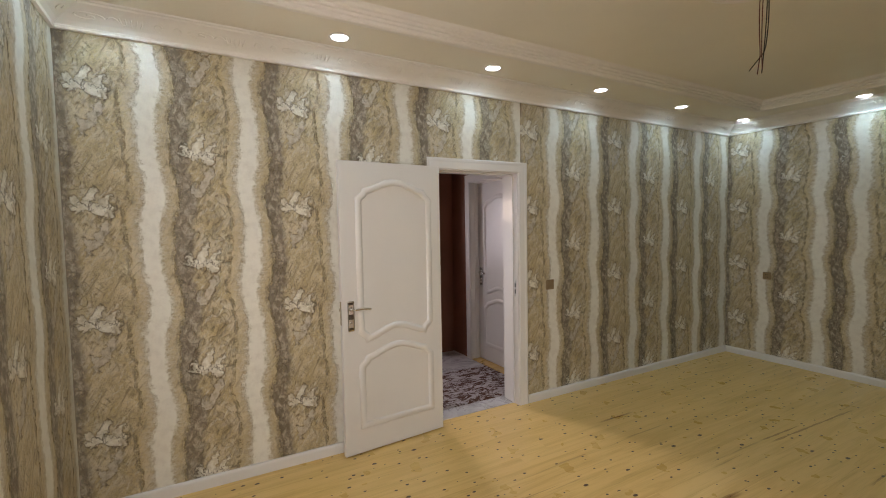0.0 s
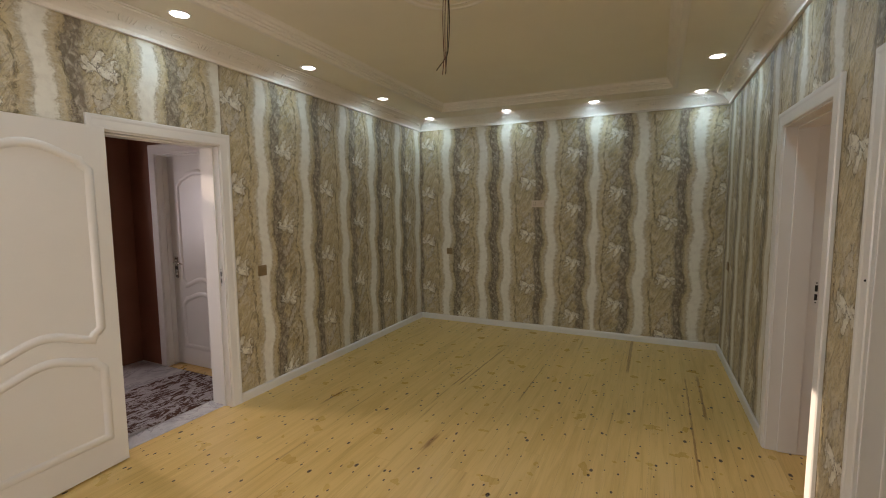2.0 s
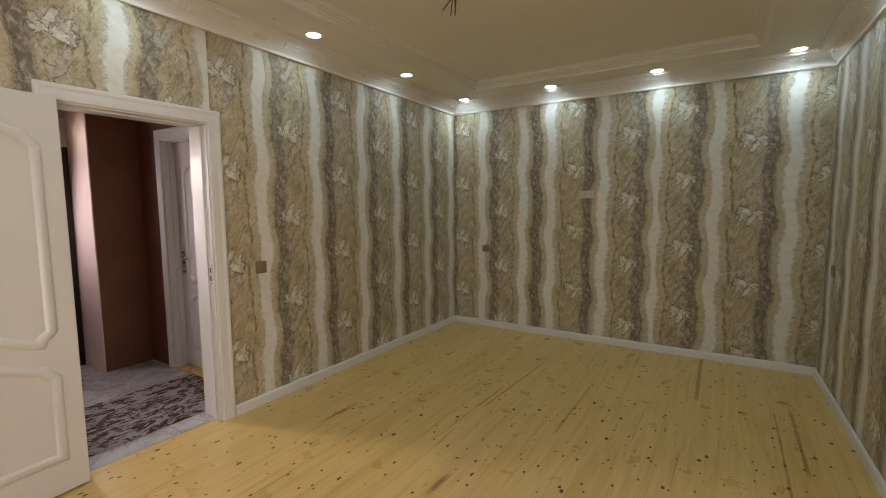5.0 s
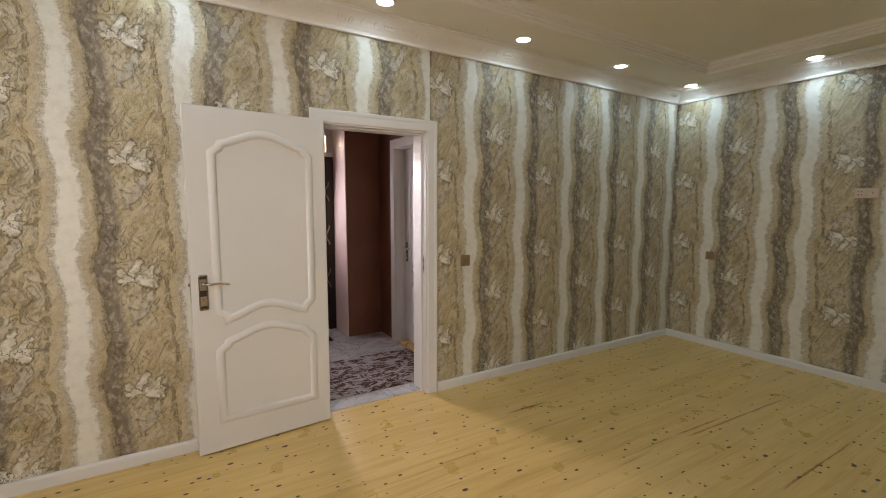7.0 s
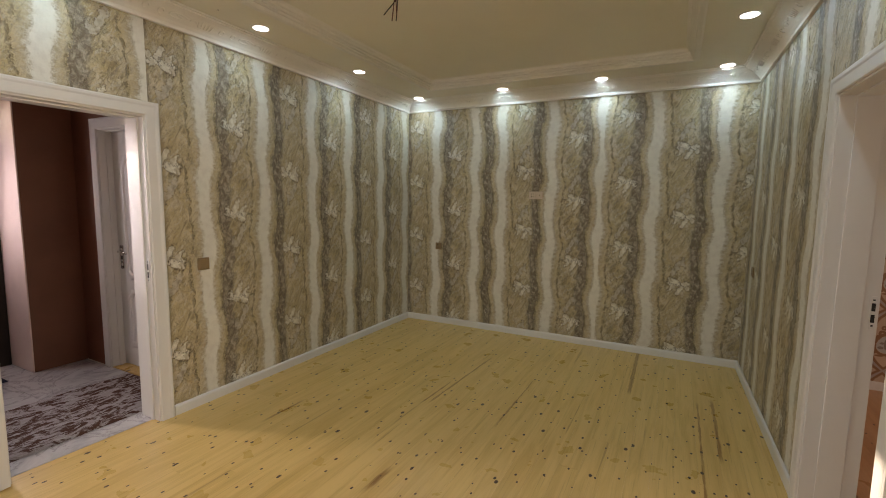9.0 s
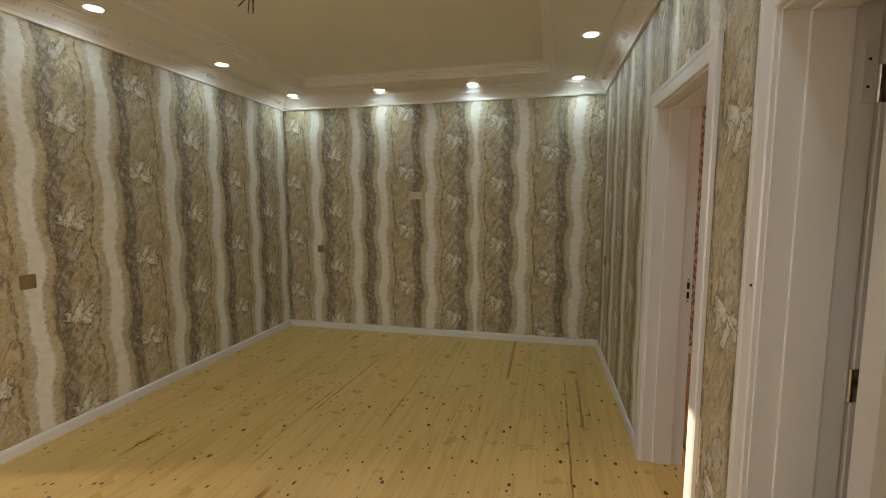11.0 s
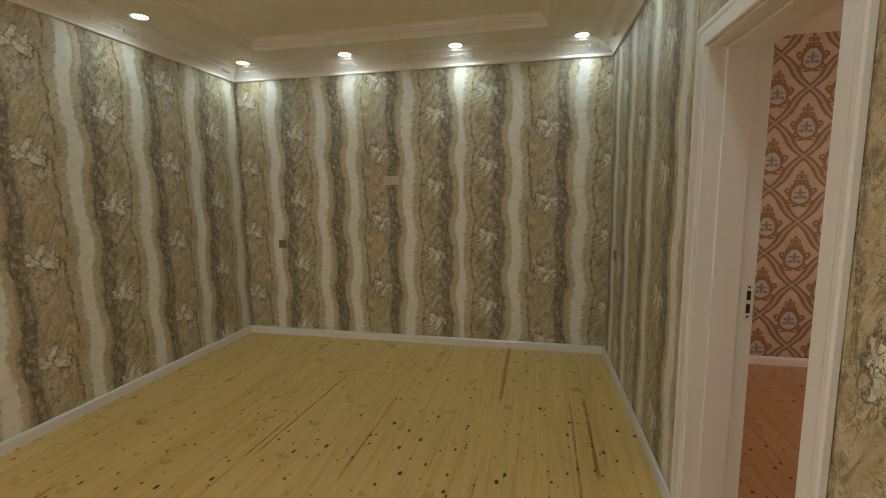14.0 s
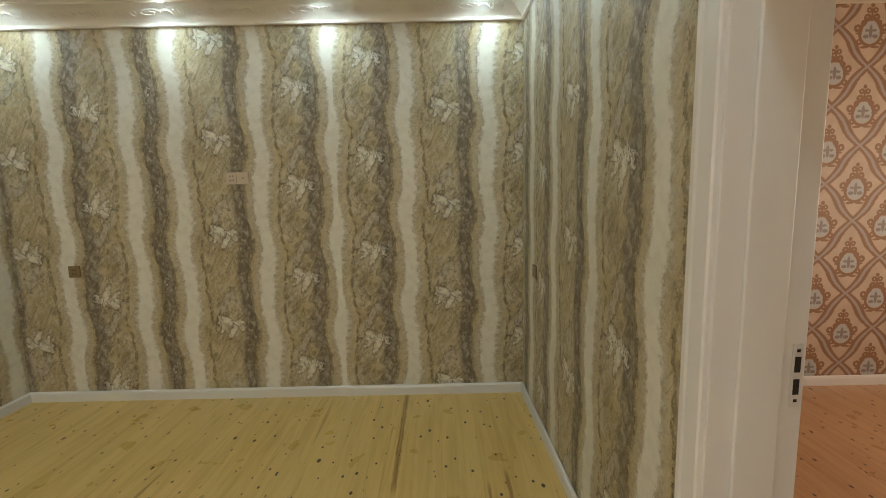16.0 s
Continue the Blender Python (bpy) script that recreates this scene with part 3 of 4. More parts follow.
def door_leaf(name, label, m, wide=0.79, high=1.995, thick=0.038, handle_at=0.06, latch=True):
    """A white moulded two-panel door. Local x from the handle side to the hinge side, its seen face towards -y."""
    ob = thing(name, label, "door", m)
    part("leaf", boxed((0, 0, 0), (wide, thick, high), 0.003), M_WHITE, ob)
    x0, x1 = 0.145, wide - 0.115
    upper = arch(x0, x1, 1.785, 0.065, 0.045)
    lower_edge = arch(x0, x1, 0.8, 0.065, 0.045, side=1)
    upper_panel = upper + lower_edge[::-1]
    bottom = arch(x0, x1, 0.645, 0.06, 0.045)
    lower_panel = bottom + [(x1, 0.2), (x0, 0.2)]
    bead = [(-0.036, -0.003), (-0.034, 0.0025), (-0.028, 0.0075), (-0.018, 0.0115), (-0.006, 0.0125), (0.003, 0.0105), (0.008, 0.005), (0.011, 0.0015), (0.018, -0.003)]
    for outline in (upper_panel, lower_panel):
        for y, up, way in ((0.0, Vector((0, -1, 0)), 1), (thick, Vector((0, 1, 0)), -1)):
            bm = bmesh.new()
            sweep(bm, [(x, y, z) for x, z in outline][::way], bead, True, up)
            part("panel_moulding", bm, M_WHITE, ob, smooth=True)
    # lock: plate, lever, cylinder, latch in the edge
    for y, s in ((0.0, -1), (thick, 1)):
        plate = part("handle_plate", boxed((handle_at - 0.023, min(y, y + s * 0.008), 0.855), (handle_at + 0.023, max(y, y + s * 0.008), 1.06), 0.0075), M_CHROME, ob, "satin chrome handle plate")
        bm = disc(bmesh.new(), pose(handle_at, y + s * 0.02, 1.005, 90), 0.011, 0.009, 0.03, 16)
        tube(bm, [(handle_at, y + s * 0.036, 1.005), (handle_at + 0.03, y + s * 0.044, 1.006), (handle_at + 0.075, y + s * 0.046, 1.008), (handle_at + 0.115, y + s * 0.044, 1.003), (handle_at + 0.132, y + s * 0.04, 0.996)], 0.0075)
        part("lever", bm, M_CHROME, plate, smooth=True)
        # three darker strips across the plate
        for z in (0.872, 0.953, 1.043):
            part("dark_strip", boxed((handle_at - 0.017, min(y + s * 0.007, y + s * 0.0088), z - (0.009 if z != 0.953 else 0.017)), (handle_at + 0.017, max(y + s * 0.007, y + s * 0.0088), z + (0.009 if z != 0.953 else 0.017)), 0.0006), M_DARK_CHROME, plate, "dark strip across the handle plate")
        part("lock_cylinder", disc(bmesh.new(), pose(handle_at, y + s * 0.009, 0.915, 90), 0.0095, 0.0085, 0.012, 16), M_CHROME, plate)
        part("keyhole", boxed((handle_at - 0.0015, min(y + s * 0.0145, y + s * 0.016), 0.909), (handle_at + 0.0015, max(y + s * 0.0145, y + s * 0.016), 0.921)), M_HOLE, plate)
    if latch:
        part("latch_plate", boxed((-0.0025, 0.008, 0.9), (0.0005, 0.03, 1.06), 0.001), M_CHROME, ob)
        part("latch_bolt", boxed((-0.012, 0.013, 0.995), (-0.001, 0.025, 1.015), 0.002), M_CHROME, ob)
    for z in (0.22, 1.0, 1.78):
        bm = disc(bmesh.new(), pose(wide + 0.006, thick + 0.004, z), 0.006, 0.006, 0.09, 12)
        box(bm, (wide - 0.03, thick - 0.0005, z - 0.045), (wide + 0.004, thick + 0.0015, z + 0.045))
        part("hinge", bm, M_CHROME, ob)
    return ob


# ---- the room's shell ----
NORTH, EAST, SOUTH, WEST, TOP, COVE = 3.22, 5.70, -0.335, -0.41, 2.66, 2.54
SLANT = 1.2
FRAME_N = pose(WEST, NORTH, 0)
FRAME_E = pose(EAST, NORTH, 0, 0, 0, -90)
FRAME_S = pose(EAST, SOUTH, 0, 0, 0, 180 + SLANT)
FRAME_W = pose(WEST, -0.55, 0, 0, 0, 90)
N0, N1 = 1.815 - WEST, 2.595 - WEST
S0, S1 = EAST - 3.6, EAST - 2.795     # way into the second room
D0, D1 = EAST - 2.325, EAST - 1.545      # way into the side room

wall("wall_north", FRAME_N, EAST - WEST + 0.2, 2.95, 0.2, M_PAPER, M_BROWN, [(N0, N1, 0, 2.012)],
     [(0, 3.03, 0.395, False, 0), (3.03, 7, 3.39, False, 0)], "taupe and cream marbled vinyl wallpaper with gold veins")
wall("wall_east", FRAME_E, 3.75, 2.95, 0.2, M_PAPER, M_GREY, [],
     [(0, 1.06, 0.39, False, 0), (1.06, 2.29, 1.225, True, 0.97), (2.29, 5, 2.765, True, 1.15)], "taupe and cream marbled vinyl wallpaper with gold veins")
wall("wall_south", FRAME_S, EAST - WEST + 0.3, 2.95, 0.212, M_PAPER, M_DAMASK, [(S0, S1, 0, 2.012), (D0, D1, 0, 2.012)],
     [(0, S0 + 0.3, 0.79, True, 1.0), (S0 + 0.3, 8, EAST - 2.82, True, 1.54)], "taupe and cream marbled vinyl wallpaper with gold veins")
# the opening in the west wall is unseen, added for the fill lamp
wall("wall_west", FRAME_W, 3.9, 2.95, 0.2, M_PAPER, M_GREY, [(0.85, 2.45, 0.9, 2.2)], [(0, 9, 3.25, False, 0)], "taupe and cream marbled vinyl wallpaper with gold veins")

skirting("baseboard_north", FRAME_N, [(0, N0 - 0.085), (N1 + 0.085, EAST - WEST)], "white painted wooden baseboard")
skirting("baseboard_east", FRAME_E, [(0, NORTH - SOUTH)], "white painted wooden baseboard")
skirting("baseboard_south", FRAME_S, [(0, S0 - 0.085), (S1 + 0.085, D0 - 0.085), (D1 + 0.085, EAST - WEST + 0.05)], "white painted wooden baseboard")
skirting("baseboard_west", FRAME_W, [(0, 3.77)], "white painted wooden baseboard")

door_frame("door_frame_1", FRAME_N, N0, N1, 2.012, 0.2, "white painted door frame with flat architrave")
door_frame("door_frame_2", FRAME_S, S0, S1, 2.012, 0.212, "white painted door frame of the second room", faces=(0,), strike="far")
door_frame("door_frame_3", FRAME_S, D0, D1, 2.012, 0.212, "white painted door frame with an open door", faces=(0,), strike="far")

TILTED = pose(EAST, 0, TOP) @ pose(0, 0, 0, 0, 0.7, 0) @ pose(-EAST, 0, -TOP)

# ---- ceiling: flat border, raised centre, stepped moulding between ----
TX0, TX1, TY0, TY1, TRAY = 0.22, 5.22, 0.2, 2.66, 0.08
bm = bmesh.new()
xs, ys = [WEST - 0.15, TX0, TX1, EAST + 0.15], [SOUTH - 0.4, TY0, TY1, NORTH + 0.15]
for i in range(3):
    for k in range(3):
        up = TRAY if i == k == 1 else 0.0
        bm.faces.new([bm.verts.new((x, y, TOP + up)) for x, y in ((xs[i], ys[k]), (xs[i], ys[k + 1]), (xs[i + 1], ys[k + 1]), (xs[i + 1], ys[k]))])
box(bm, (xs[0], ys[0], TOP + 0.12), (xs[3], ys[3], TOP + 0.2))
for a, b in (((TX0, TY0), (TX1, TY0)), ((TX1, TY0), (TX1, TY1)), ((TX1, TY1), (TX0, TY1)), ((TX0, TY1), (TX0, TY0))):
    bm.faces.new([bm.verts.new(v) for v in ((*a, TOP), (*b, TOP), (*b, TOP + TRAY), (*a, TOP + TRAY))])
tagged(part("ceiling", bm, M_CEIL, None, "cream painted ceiling with a raised centre", m=TILTED), category="ceiling", kind="structure")

tray = [(TX0, TY0, TOP), (TX0, TY1, TOP), (TX1, TY1, TOP), (TX1, TY0, TOP)]
bm = sweep(bmesh.new(), tray, [(-0.045, 0.0), (-0.045, -0.008), (-0.03, -0.012), (-0.004, -0.012), (0.004, -0.004), (0.004, 0.012), (0.014, 0.016), (0.014, 0.03), (0.026, 0.034), (0.026, 0.05), (0.04, 0.056), (0.046, 0.07), (0.06, 0.08)], True)
tagged(part("tray_moulding", bm, M_PLASTER, None, "cream stepped plaster moulding round the raised ceiling", m=TILTED), category="moulding", kind="structure")


s_end = SOUTH - math.tan(radians(SLANT)) * (EAST - WEST)
round_room = [(WEST, s_end, COVE), (WEST, NORTH, COVE), (EAST, NORTH, COVE), (EAST, SOUTH, COVE)]
cornice = thing("cornice", "white plaster cornice with scroll and leaf relief", "cornice", TILTED, kind="structure")
profile = [(0.0, 0.0), (0.02, 0.0), (0.022, 0.008), (0.015, 0.013), (0.018, 0.024), (0.036, 0.042), (0.068, 0.066), (0.105, 0.086), (0.138, 0.098), (0.142, 0.107), (0.155, 0.109), (0.158, 0.1175)]
part("cove", sweep(bmesh.new(), round_room, profile, True), M_PLASTER, cornice)


def ornament(bm, at, along, out, n):
    """One relief of the cornice, lying on its cove: a scroll, a bead or a small leaf group."""
    slope = (out * 0.8 + Vector((0, 0, 0.58))).normalized()
    lift = (out * 0.58 - Vector((0, 0, 0.8))).normalized()
    base = at + out * 0.07 + Vector((0, 0, 0.066))
    spot = lambda x, y: base + along * x + slope * y + lift * 0.0015
    if n % 3 == 0:
        curve = [spot(0.075 * math.cos(k * 0.42) * (1 - k / 26) - 0.02, 0.026 * math.sin(k * 0.42) * (1 - k / 26)) for k in range(20)]
        tube(bm, curve, 0.0032, 5)
        tube(bm, [spot(0.06 + 0.012 * k, 0.018 * math.sin(k * 0.7)) for k in range(9)], 0.003, 5)
    elif n % 3 == 1:
        for k in range(5):
            a = -0.7 + 0.35 * k
            tube(bm, [spot(-0.04 + 0.02 * k, -0.022), spot(-0.04 + 0.02 * k + 0.012 * math.sin(a), 0.0), spot(-0.04 + 0.02 * k + 0.02 * math.sin(a), 0.022)], 0.0038, 5)
    else:
        for x in (-0.045, 0.045):
            curve = [spot(x + 0.018 * math.cos(k * 0.7), 0.02 * math.sin(k * 0.7)) for k in range(8)]
            tube(bm, curve, 0.0032, 5)


for a, b in zip(round_room, round_room[1:] + round_room[:1]):
    a, b = Vector(a), Vector(b)
    along = (b - a).normalized()
    out = along.cross(Vector((0, 0, 1)))
    bm, count = bmesh.new(), int((b - a).length / 0.17)
    for n in range(count):
        ornament(bm, a + along * (0.1 + (n + 0.5) * ((b - a).length - 0.2) / count), along, out, n)
    tagged(part("scroll_relief", bm, M_PLASTER, cornice, smooth=True), kind="stuff")

# ---- downlights ----
def downlight(m):
    ob = thing("downlight", "round white recessed downlight, lit cool white", "ceiling light", m, group="downlights in the ceiling border")
    bm = bmesh.new()
    ring = [Vector((0.062 * math.cos(TAU * k / 28), 0.062 * math.sin(TAU * k / 28), 0)) for k in range(28)]
    sweep(bm, ring, [(-0.012, 0.0), (-0.012, -0.003), (-0.004, -0.006), (0.002, -0.005), (0.004, 0.0)], True)
    part("rim", bm, M_WHITE, ob, smooth=True)
    part("diffuser", disc(bmesh.new(), pose(0, 0, -0.002), 0.056, 0.056, 0.003, 28), M_LAMP, ob)
    return ob


spots = [(-0.14, 2.92), (1.01, 2.925), (2.14, 2.925), (3.26, 2.935), (4.39, 2.95), (5.5, 2.965)]
spots += [(5.5, 1.945), (5.5, 0.955), (5.5, -0.06), (4.41, -0.085), (3.27, -0.1), (2.14, -0.12), (1.01, -0.14), (-0.16, -0.16), (-0.17, 0.85), (-0.17, 1.85)]
first = None
for x, y in spots:
    if first is None:
        first = downlight(TILTED @ pose(x, y, TOP))
    else:
        copy_thing(first, TILTED @ pose(x, y, TOP))
    glow = lamp("downlight_beam", "AREA", 1.62, (0.465, 0.785, 1.0), TILTED @ look((x, y, TOP - 0.012), (x, y, 0)))
    glow.data.shape, glow.data.size = "DISK", 0.1
    glow.data.spread = radians(168)

# ---- floors ----
def boards(parent, x0, x1, y0, y1, wide, z, material, seed):
    """Tongued boards that run along x, each an object on a shared mesh of its length."""
    rng, y, made = random.Random(seed), y0, {}
    while y < y1 - 0.01:
        w = min(wide, y1 - y)
        cuts = [x0, x1] if rng.random() < 0.45 else [x0, x0 + rng.uniform(0.25, 0.75) * (x1 - x0), x1]
        for a, b in zip(cuts, cuts[1:]):
            bm = bmesh.new()
            g, t = 0.00015, 0.02
            rows = [(g, -t), (g, -0.0004), (g + 0.0004, 0.0), (w - g - 0.0004, 0.0), (w - g, -0.0004), (w - g, -t)]
            ends = [[bm.verts.new((x, yy, zz)) for yy, zz in rows] for x in (a + 0.0004, b - 0.0004)]
            for k in range(5):
                bm.faces.new((ends[0][k], ends[1][k], ends[1][k + 1], ends[0][k + 1]))
            bm.faces.new(ends[0]), bm.faces.new(ends[1][::-1])
            bmesh.ops.recalc_face_normals(bm, faces=bm.faces)
            part("floorboard", bm, material, parent, m=pose(0, y, z))
        y += wide


floor = tagged(part("floor", boxed((WEST, -0.7, -0.14), (EAST, NORTH + 0.07, -0.021)), M_GROOVE, None, "varnished knotty yellow pine floorboards"), category="floor", kind="structure")
boards(floor, WEST, EAST, -0.66, NORTH + 0.07, 0.118, 0.0, M_PINE, 3)

# ---- hall behind the north door ----
hall_floor = tagged(part("hall_floor", boxed((0.2, NORTH + 0.075, -0.14), (2.96, 5.46, -0.012)), M_GROOVE, None, "grey-veined white marble tile floor in the hall"), category="floor", kind="structure")
for i in range(5):
    for k in range(4):
        x, y = 2.955 - 0.6 * (i + 1), NORTH + 0.08 + 0.6 * k
        part("floor_tile", boxed((x + 0.001, y + 0.001, -0.012), (x + 0.599, min(y + 0.599, 5.45), -0.002), 0.0015), M_TILE, hall_floor)
tagged(part("wall_hall_east", boxed((2.96, NORTH + 0.2, 0), (3.1, 3.72, 2.85)), M_BROWN, None, "red-brown wallpapered hall wall"), category="wall", kind="structure")
bm = boxed((2.96, 4.56, 0), (3.1, 5.2, 2.85))
box(bm, (2.96, 3.72, 2.05), (3.1, 4.56, 2.85))
tagged(part("wall_hall_east_2", bm, M_BROWN, None, "red-brown wallpapered hall wall"), category="wall", kind="structure")
tagged(part("wall_hall_north", boxed((2.573, 4.97, 0), (2.96, 5.44, 2.85)), M_BROWN, None, "red-brown wallpapered hall wall"), category="wall", kind="structure")
tagged(part("entrance_reveal", boxed((2.562, 4.968, 0), (2.572, 5.44, 2.85), 0.002), M_PINK, None, "pale pink painted reveal of the entrance"), category="wall", kind="structure")
bm = boxed((0.2, 4.97, 0), (1.93, 5.44, 2.85))
tagged(part("wall_hall_north_2", bm, M_BROWN, None, "red-brown wallpapered hall wall"), category="wall", kind="structure")
tagged(part("wall_hall_west", boxed((0.1, NORTH + 0.2, 0), (0.2, 5.44, 2.85)), M_BROWN, None, "red-brown wallpapered hall wall"), category="wall", kind="structure")
tagged(part("ceiling_hall", boxed((0.1, NORTH + 0.2, 2.78), (3.1, 5.5, 2.85)), M_CEIL, None, "cream painted hall ceiling"), category="ceiling", kind="structure")
tagged(part("wall_hall_header", boxed((1.93, 5.37, 2.52), (2.562, 5.44, 2.78)), M_PINK, None, "pale pink plaster above the entrance"), category="wall", kind="structure")

FRAME_H = pose(2.96, 5.0, 0, 0, 0, -90)
door_frame("door_frame_4", FRAME_H, 0.44, 1.26, 2.06, 0.14, "white painted door frame in the hall", faces=(0,))
hall_door = door_leaf("hall_door", "closed white moulded door in the hall", FRAME_H @ pose(0.453, 0.1, 0.01), wide=0.794, high=2.02, latch=False)
tagged(part("door_sill_hall", boxed((2.962, 3.74, -0.03), (3.1, 4.56, 0.002), 0.002), M_PINE, None, "pine threshold under the hall door"), category="threshold", kind="structure")

rug = thing("rug", "shaggy grey and brown mottled hall rug", "rug", pose(1.75, 3.865, 0.0))
bm = bmesh.new()
rng = random.Random(5)
NX, NY = 84, 32
grid = [[bm.verts.new((-1.2 + 2.4 * i / NX, -0.4 + 0.8 * k / NY, 0.012 + 0.007 * rng.random() if 0 < i < NX and 0 < k < NY else 0.0)) for k in range(NY + 1)] for i in range(NX + 1)]
for i in range(NX):
    for k in range(NY):
        bm.faces.new((grid[i][k], grid[i + 1][k], grid[i + 1][k + 1], grid[i][k + 1]))
part("rug_surface", bm, M_RUG, rug, smooth=True)

mat = thing("door_mat", "dark blue ribbed door mat on the marble tiles", "door mat", pose(2.2, 5.06, -0.002))
part("mat_pile", boxed((-0.18, -0.14, 0.0), (0.18, 0.14, 0.01), 0.003), M_MAT, mat)
for k in range(9):
    part("rib", boxed((-0.172 + 0.039 * k, -0.13, 0.009), (-0.15 + 0.039 * k, 0.13, 0.013), 0.001), M_MAT, mat)

# entrance: dark metal door with glass, transom light above
entrance = thing("entrance_door", "dark brown ornate metal entrance door with glass", "door", pose(1.93, 5.37, 0))
part("door_frame", box(boxed((0, 0, 0), (0.05, 0.06, 2.0), 0.004), (0.54, 0, 0), (0.63, 0.06, 2.0), 0.004), M_DARK, entrance)
part("bottom_panel", boxed((0.05, 0.01, 0.02), (0.54, 0.05, 0.35), 0.004), M_DARK, entrance)
part("leaf", boxed((0.152, 0.02, 0.35), (0.54, 0.045, 2.0), 0.003), M_DARK, entrance)
part("lower_panel", boxed((0.05, 0.02, 0.35), (0.152, 0.045, 1.45), 0.003), M_DARK, entrance)
# unseen pane, added so that a sun patch reaches the second room's architrave
pane = part("pane", boxed((0.05, 0.03, 1.45), (0.152, 0.036, 2.0)), M_GLASS, entrance, "clear door glass, unseen, added to let the sun through")
pane.visible_shadow = False
for k in range(3):
    z = 0.55 + 0.5 * k
    bm = bmesh.new()
    tube(bm, [(0.55 + 0.02 * math.cos(q * 0.6), -0.006, z + 0.16 * q / 8 - 0.05) for q in range(12)], 0.008, 6)
    part("scroll", bm, M_BRONZE, entrance, smooth=True)
transom = thing("transom_window", "white framed transom window above the entrance door", "window", pose(1.93, 5.37, 2.0), "structure")
bm = boxed((0.0, 0, 0), (0.632, 0.06, 0.05), 0.004)
box(bm, (0.0, 0, 0.24), (0.632, 0.06, 0.52), 0.004)
box(bm, (0.0, 0, 0.05), (0.28, 0.06, 0.24), 0.004)
box(bm, (0.555, 0, 0.05), (0.632, 0.06, 0.24), 0.004)
part("window_frame", bm, M_WHITE, transom)
pane = part("pane", boxed((0.28, 0.027, 0.05), (0.555, 0.032, 0.24)), M_GLASS, transom, "clear pane")
pane.visible_shadow = False

# ---- the open door of the room ----
ang = math.degrees(math.atan2(3.185 - 3.115, 1.82 - 1.026))
door_leaf("interior_door", "white moulded two-panel door, open against the wallpapered wall", pose(1.024, 3.1, 0.012, 0, 0, ang))

# ---- second room ----
Y2 = -3.9
floor2 = tagged(part("floor_second_room", boxed((2.3, Y2, -0.14), (EAST, -0.705, -0.021)), M_GROOVE, None, "orange varnished pine floor of the second room"), category="floor", kind="structure")
boards(floor2, 2.3, EAST, Y2, -0.68, 0.118, 0.0, M_ORANGE, 8)
wall("wall_second_room_east", pose(EAST, -0.5, 0, 0, 0, -90), 3.5, 2.7, 0.2, M_DAMASK, M_GREY, [], [(0, 3.5, 1.25, False, 1.95)], "peach damask wallpaper with brown scrolls and blue-grey medallions")
wall("wall_second_room_south", pose(EAST, Y2, 0, 0, 0, 180), 3.6, 2.7, 0.2, M_DAMASK, M_GREY, [(0.9, 2.5, 0.85, 2.15)], (), "peach damask wallpaper with brown scrolls")
wall("wall_second_room_west", pose(2.24, Y2, 0, 0, 0, 90), 3.3, 2.7, 0.08, M_DAMASK, M_GREY, [], (), "peach damask wallpaper with brown scrolls")
skirting("baseboard_second_room", pose(EAST, -0.5, 0, 0, 0, -90), [(0, 3.4)], "white painted baseboard", 0.07)
tagged(part("ceiling_second_room", boxed((2.1, Y2 - 0.1, 2.6), (EAST + 0.1, -0.6, 2.68)), M_CEIL, None, "cream painted ceiling"), category="ceiling", kind="structure")

# ---- side room behind the open south door ----
floor3 = tagged(part("floor_side_room", boxed((-0.6, Y2, -0.14), (2.24, -0.705, -0.021)), M_GROOVE, None, "varnished pine floor of the side room"), category="floor", kind="structure")
boards(floor3, -0.6, 2.2, Y2, -0.68, 0.118, 0.0, M_PINE, 9)
tagged(part("wall_side_room_south", box(box(box(boxed((-0.6, Y2 - 0.1, 0), (1.0, Y2, 2.7)), (2.1, Y2 - 0.1, 0), (2.2, Y2, 2.7)), (1.0, Y2 - 0.1, 0), (2.1, Y2, 0.85)), (1.0, Y2 - 0.1, 2.2), (2.1, Y2, 2.7)), M_GREY, None, "bare plaster wall"), category="wall", kind="structure")
tagged(part("wall_side_room_west", boxed((-0.7, Y2 - 0.1, 0), (-0.6, -0.6, 2.7)), M_GREY, None, "bare plaster wall"), category="wall", kind="structure")
tagged(part("ceiling_side_room", boxed((-0.7, Y2 - 0.1, 2.6), (2.1, -0.66, 2.68)), M_CEIL, None, "cream painted ceiling"), category="ceiling", kind="structure")

# ---- door of the side room, standing open into it ----
SIDE_DOOR = FRAME_S @ pose(D0 + 0.016, 0.225, 0.012, 0, 0, 90) @ pose(0.79, 0, 0, 0, 0, 180) @ pose(0, -0.038, 0)
door_leaf("side_room_door", "white moulded two-panel door, standing open into the side room", SIDE_DOOR)


def steel_plate(name, label, category, m, rows):
    """A small lock or hinge plate with dark slots: rows of (x0, x1, z0, z1); the plate faces -y."""
    ob = thing(name, label, category, m)
    part("plate", boxed((-0.012, -0.0025, -0.075), (0.012, 0.0, 0.075), 0.0008), M_STEEL, ob)
    for x0, x1, z0, z1 in rows:
        part("slot", boxed((x0, -0.0032, z0), (x1, -0.0024, z1)), M_HOLE, ob)
    return ob


SLOTS = [(-0.007, 0.007, 0.008, 0.045), (-0.007, 0.007, -0.045, -0.008), (-0.004, 0.004, 0.056, 0.063), (-0.004, 0.004, -0.063, -0.056)]
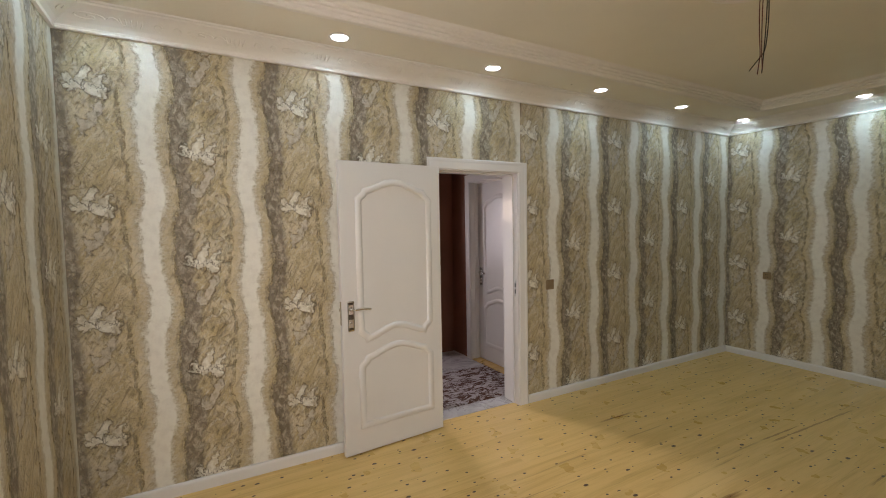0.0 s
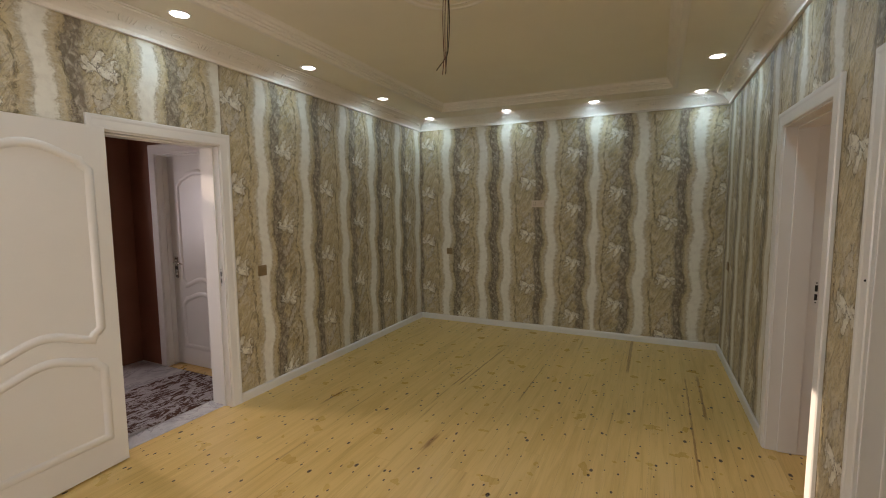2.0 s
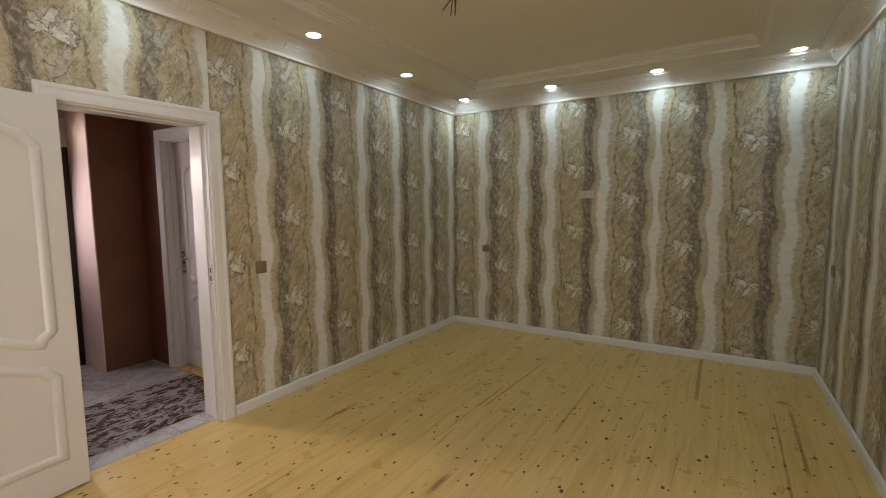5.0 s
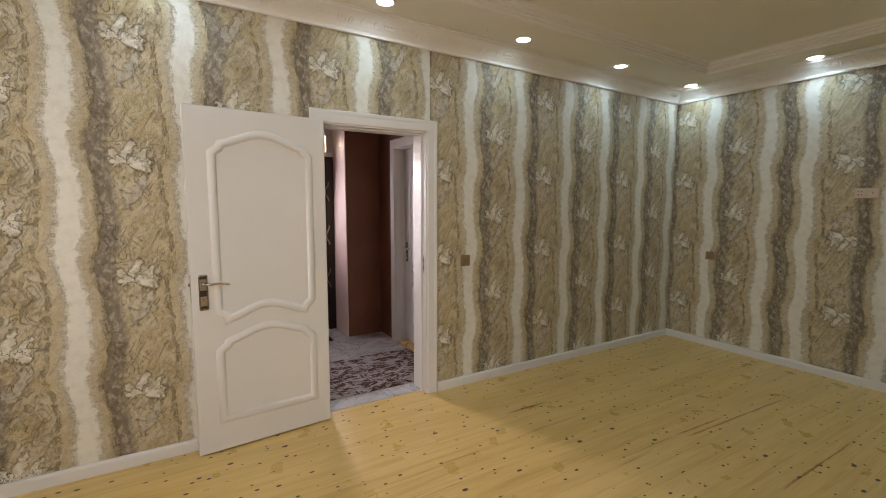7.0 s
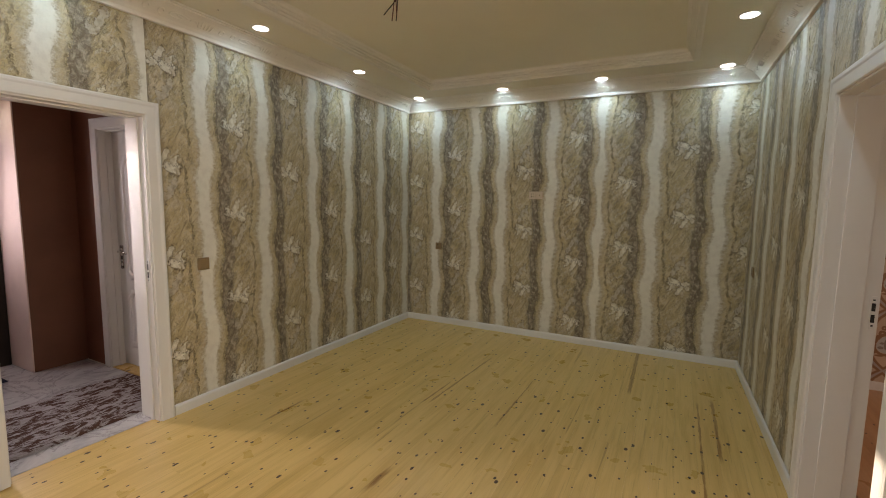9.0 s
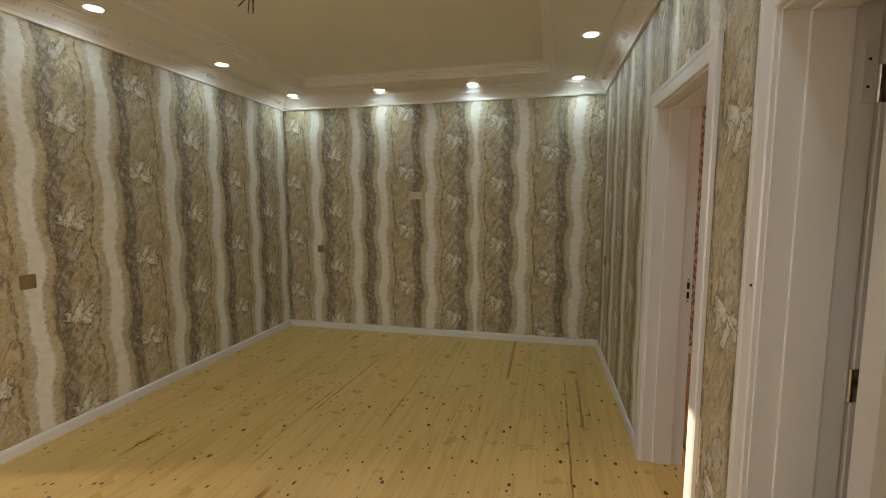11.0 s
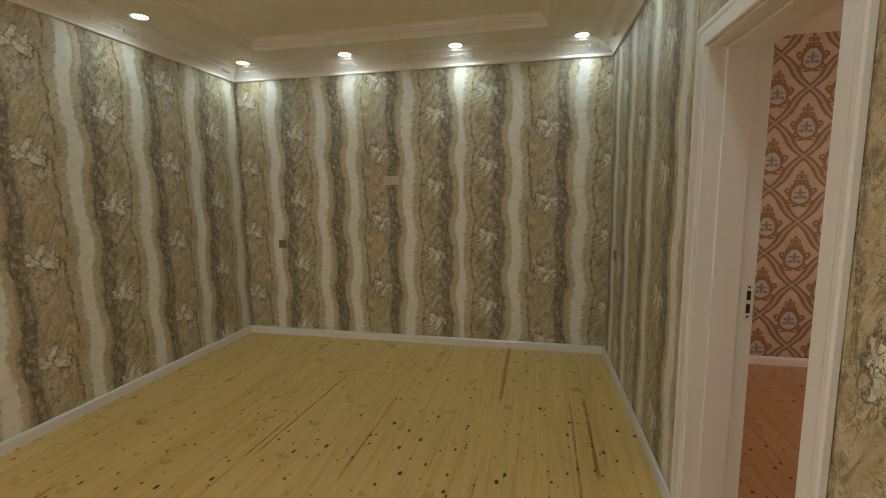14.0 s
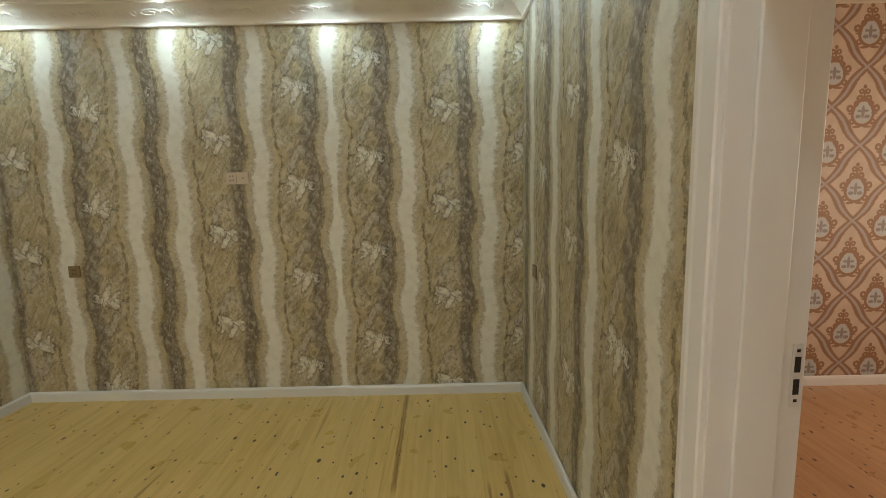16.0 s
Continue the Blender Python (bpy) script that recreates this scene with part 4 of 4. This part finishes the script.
# on the jambs: they face across the openings
steel_plate("strike_plate", "steel strike plate let into the white jamb", "strike plate", FRAME_N @ pose(N1 - 0.0135, 0.028, 1.015, 0, 0, -90), SLOTS)
steel_plate("strike_plate", "steel strike plate let into the white jamb", "strike plate", FRAME_S @ pose(S0 + 0.0135, 0.195, 1.015, 0, 0, 90), SLOTS)
for z in (1.82, 0.25):
    steel_plate("hinge_plate", "steel hinge plate on the white jamb", "hinge", FRAME_S @ pose(D0 + 0.0135, 0.195, z, 0, 0, 90), [(-0.003, 0.003, 0.03, 0.037), (-0.003, 0.003, -0.037, -0.03)])
bm = bmesh.new()
disc(bm, pose(0, 0, 0, 90), 0.0042, 0.003, 0.004, 10)
tagged(part("screw_head", bm, M_HOLE, None, "small dark screw head in the white architrave", m=FRAME_S @ pose(D0 - 0.012, -0.022, 1.268)), category="screw")


# ---- switch and sockets ----
def wall_plate(name, label, category, m, wide, high, material, kind):
    ob = thing(name, label, category, m)
    bm = boxed((-wide / 2, -0.009, -high / 2), (wide / 2, 0.0, high / 2), 0.004)
    part("plate", bm, material, ob)
    if kind == "switch":
        part("rocker", boxed((-wide * 0.37, -0.0125, -high * 0.37), (wide * 0.37, -0.008, high * 0.37), 0.003), material, ob)
    else:
        modules = [0.0] if kind == "socket" else [-wide / 4, wide / 4]
        for n, x in enumerate(modules):
            w = (wide if kind == "socket" else wide / 2) * 0.43
            module = part("insert", boxed((x - w, -0.0112, -high * 0.42), (x + w, -0.008, high * 0.42), 0.002), material, ob)
            holes = [(-0.01, 0.014), (0.01, 0.014), (-0.01, -0.014), (0.01, -0.014)] if n == 0 else [(0.0, 0.0)]
            for dx, dz in holes:
                bm = boxed((x + dx - 0.0035, -0.0118, dz - 0.004), (x + dx + 0.0035, -0.0109, dz + 0.004))
                part("hole", bm, M_HOLE, module)
    return ob


wall_plate("light_switch", "square bronze plastic light switch on the wallpaper", "light switch", FRAME_N @ pose(2.94 - WEST, 0, 1.022), 0.088, 0.088, M_BRONZE, "switch")
wall_plate("wall_socket", "square bronze plastic double socket on the wallpaper", "socket", FRAME_E @ pose(NORTH - 2.785, 0, 0.943), 0.082, 0.082, M_BRONZE, "socket")
wall_plate("television_socket", "wide cream plastic power and aerial socket", "socket", FRAME_E @ pose(NORTH - 1.602, 0, 1.563), 0.155, 0.082, M_CREAM, "double")
wall_plate("wall_socket", "square bronze plastic double socket on the wallpaper", "socket", FRAME_S @ pose(EAST - 5.325, 0, 0.945), 0.082, 0.082, M_BRONZE, "socket")

# ---- ceiling rose and the bare lamp wires ----
CENTRE = TILTED @ Vector((2.7, 1.42, TOP + TRAY))
rose = thing("ceiling_rose", "round cream plaster ceiling rose with petal relief", "ceiling rose", pose(*CENTRE))
bm = bmesh.new()
for r, w, h in ((0.27, 0.02, 0.008), (0.215, 0.012, 0.006), (0.09, 0.016, 0.012)):
    ring = [Vector((r * math.cos(TAU * k / 48), r * math.sin(TAU * k / 48), 0)) for k in range(48)]
    sweep(bm, ring, [(-w, 0.002), (-w * 0.5, -h), (w * 0.5, -h), (w, 0.002)], True)
part("rose_rings", bm, M_PLASTER, rose, smooth=True)
for k in range(12):
    bm = bmesh.new()
    bmesh.ops.create_uvsphere(bm, u_segments=12, v_segments=6, radius=1.0, matrix=pose(0, 0, 0, 0, 0, 30 * k) @ Matrix.Translation((0.152, 0, 0)) @ Matrix.Diagonal((0.05, 0.026, 0.009, 1)))
    part("petal", bm, M_PLASTER, rose, smooth=True)
wires = thing("lamp_wires", "three bare dark wires hanging from the ceiling rose", "wire", pose(*CENTRE))
drop = CENTRE.z - 2.3


def strand(dx, dy, bow, end, radius, material):
    pts = []
    for k in range(17):
        t = k / 16
        z = -drop * t * (0.97 + end[2])
        x = dx * (1 - t) + bow * math.sin(math.pi * t) + (end[0] * max(0.0, t - 0.8) * 5)
        y = dy * (1 - t) - bow * 0.8 * math.sin(math.pi * t) + (end[1] * max(0.0, t - 0.8) * 5)
        pts.append((x, y, z))
    return part("wire", tube(bmesh.new(), pts, radius, 6), material, wires, smooth=True)


strand(-0.008, 0.006, -0.008, (-0.016, 0.012, 0.04), 0.0024, M_COPPER)
strand(0.0, -0.004, -0.004, (0.002, -0.002, 0.0), 0.0024, M_COPPER)
strand(0.016, -0.012, 0.012, (-0.045, 0.036, 0.0), 0.0026, M_WIRE)
strand(0.02, -0.01, 0.004, (0.0, 0.0, 0.03), 0.0026, M_WIRE)

bm = disc(bmesh.new(), TILTED @ pose(2.93, 2.94, TOP - 0.001), 0.0045, 0.003, 0.003, 10)
tagged(part("nail_head", bm, M_HOLE, None, "small dark nail head in the cream ceiling"), category="nail")

# ---- outside the entrance: yard and the neighbour's house ----
tagged(part("ground", boxed((-60, 5.45, -0.5), (60, 90, -0.16)), M_GREY, None, "pale trodden ground of the yard"), category="ground", kind="structure")
house = thing("house", "orange brick house across the yard", "house", pose(3.0, 9.2, -0.16))
part("wall", boxed((0, 0, 0), (7.0, 5.0, 4.2)), M_BRICK, house)
part("roof", sweep(bmesh.new(), [(-0.2, 2.5, 4.2), (7.2, 2.5, 4.2)], [(-2.9, 0.0), (0.0, 1.5), (2.9, 0.0), (-2.9, 0.0)]), M_DARK, house)
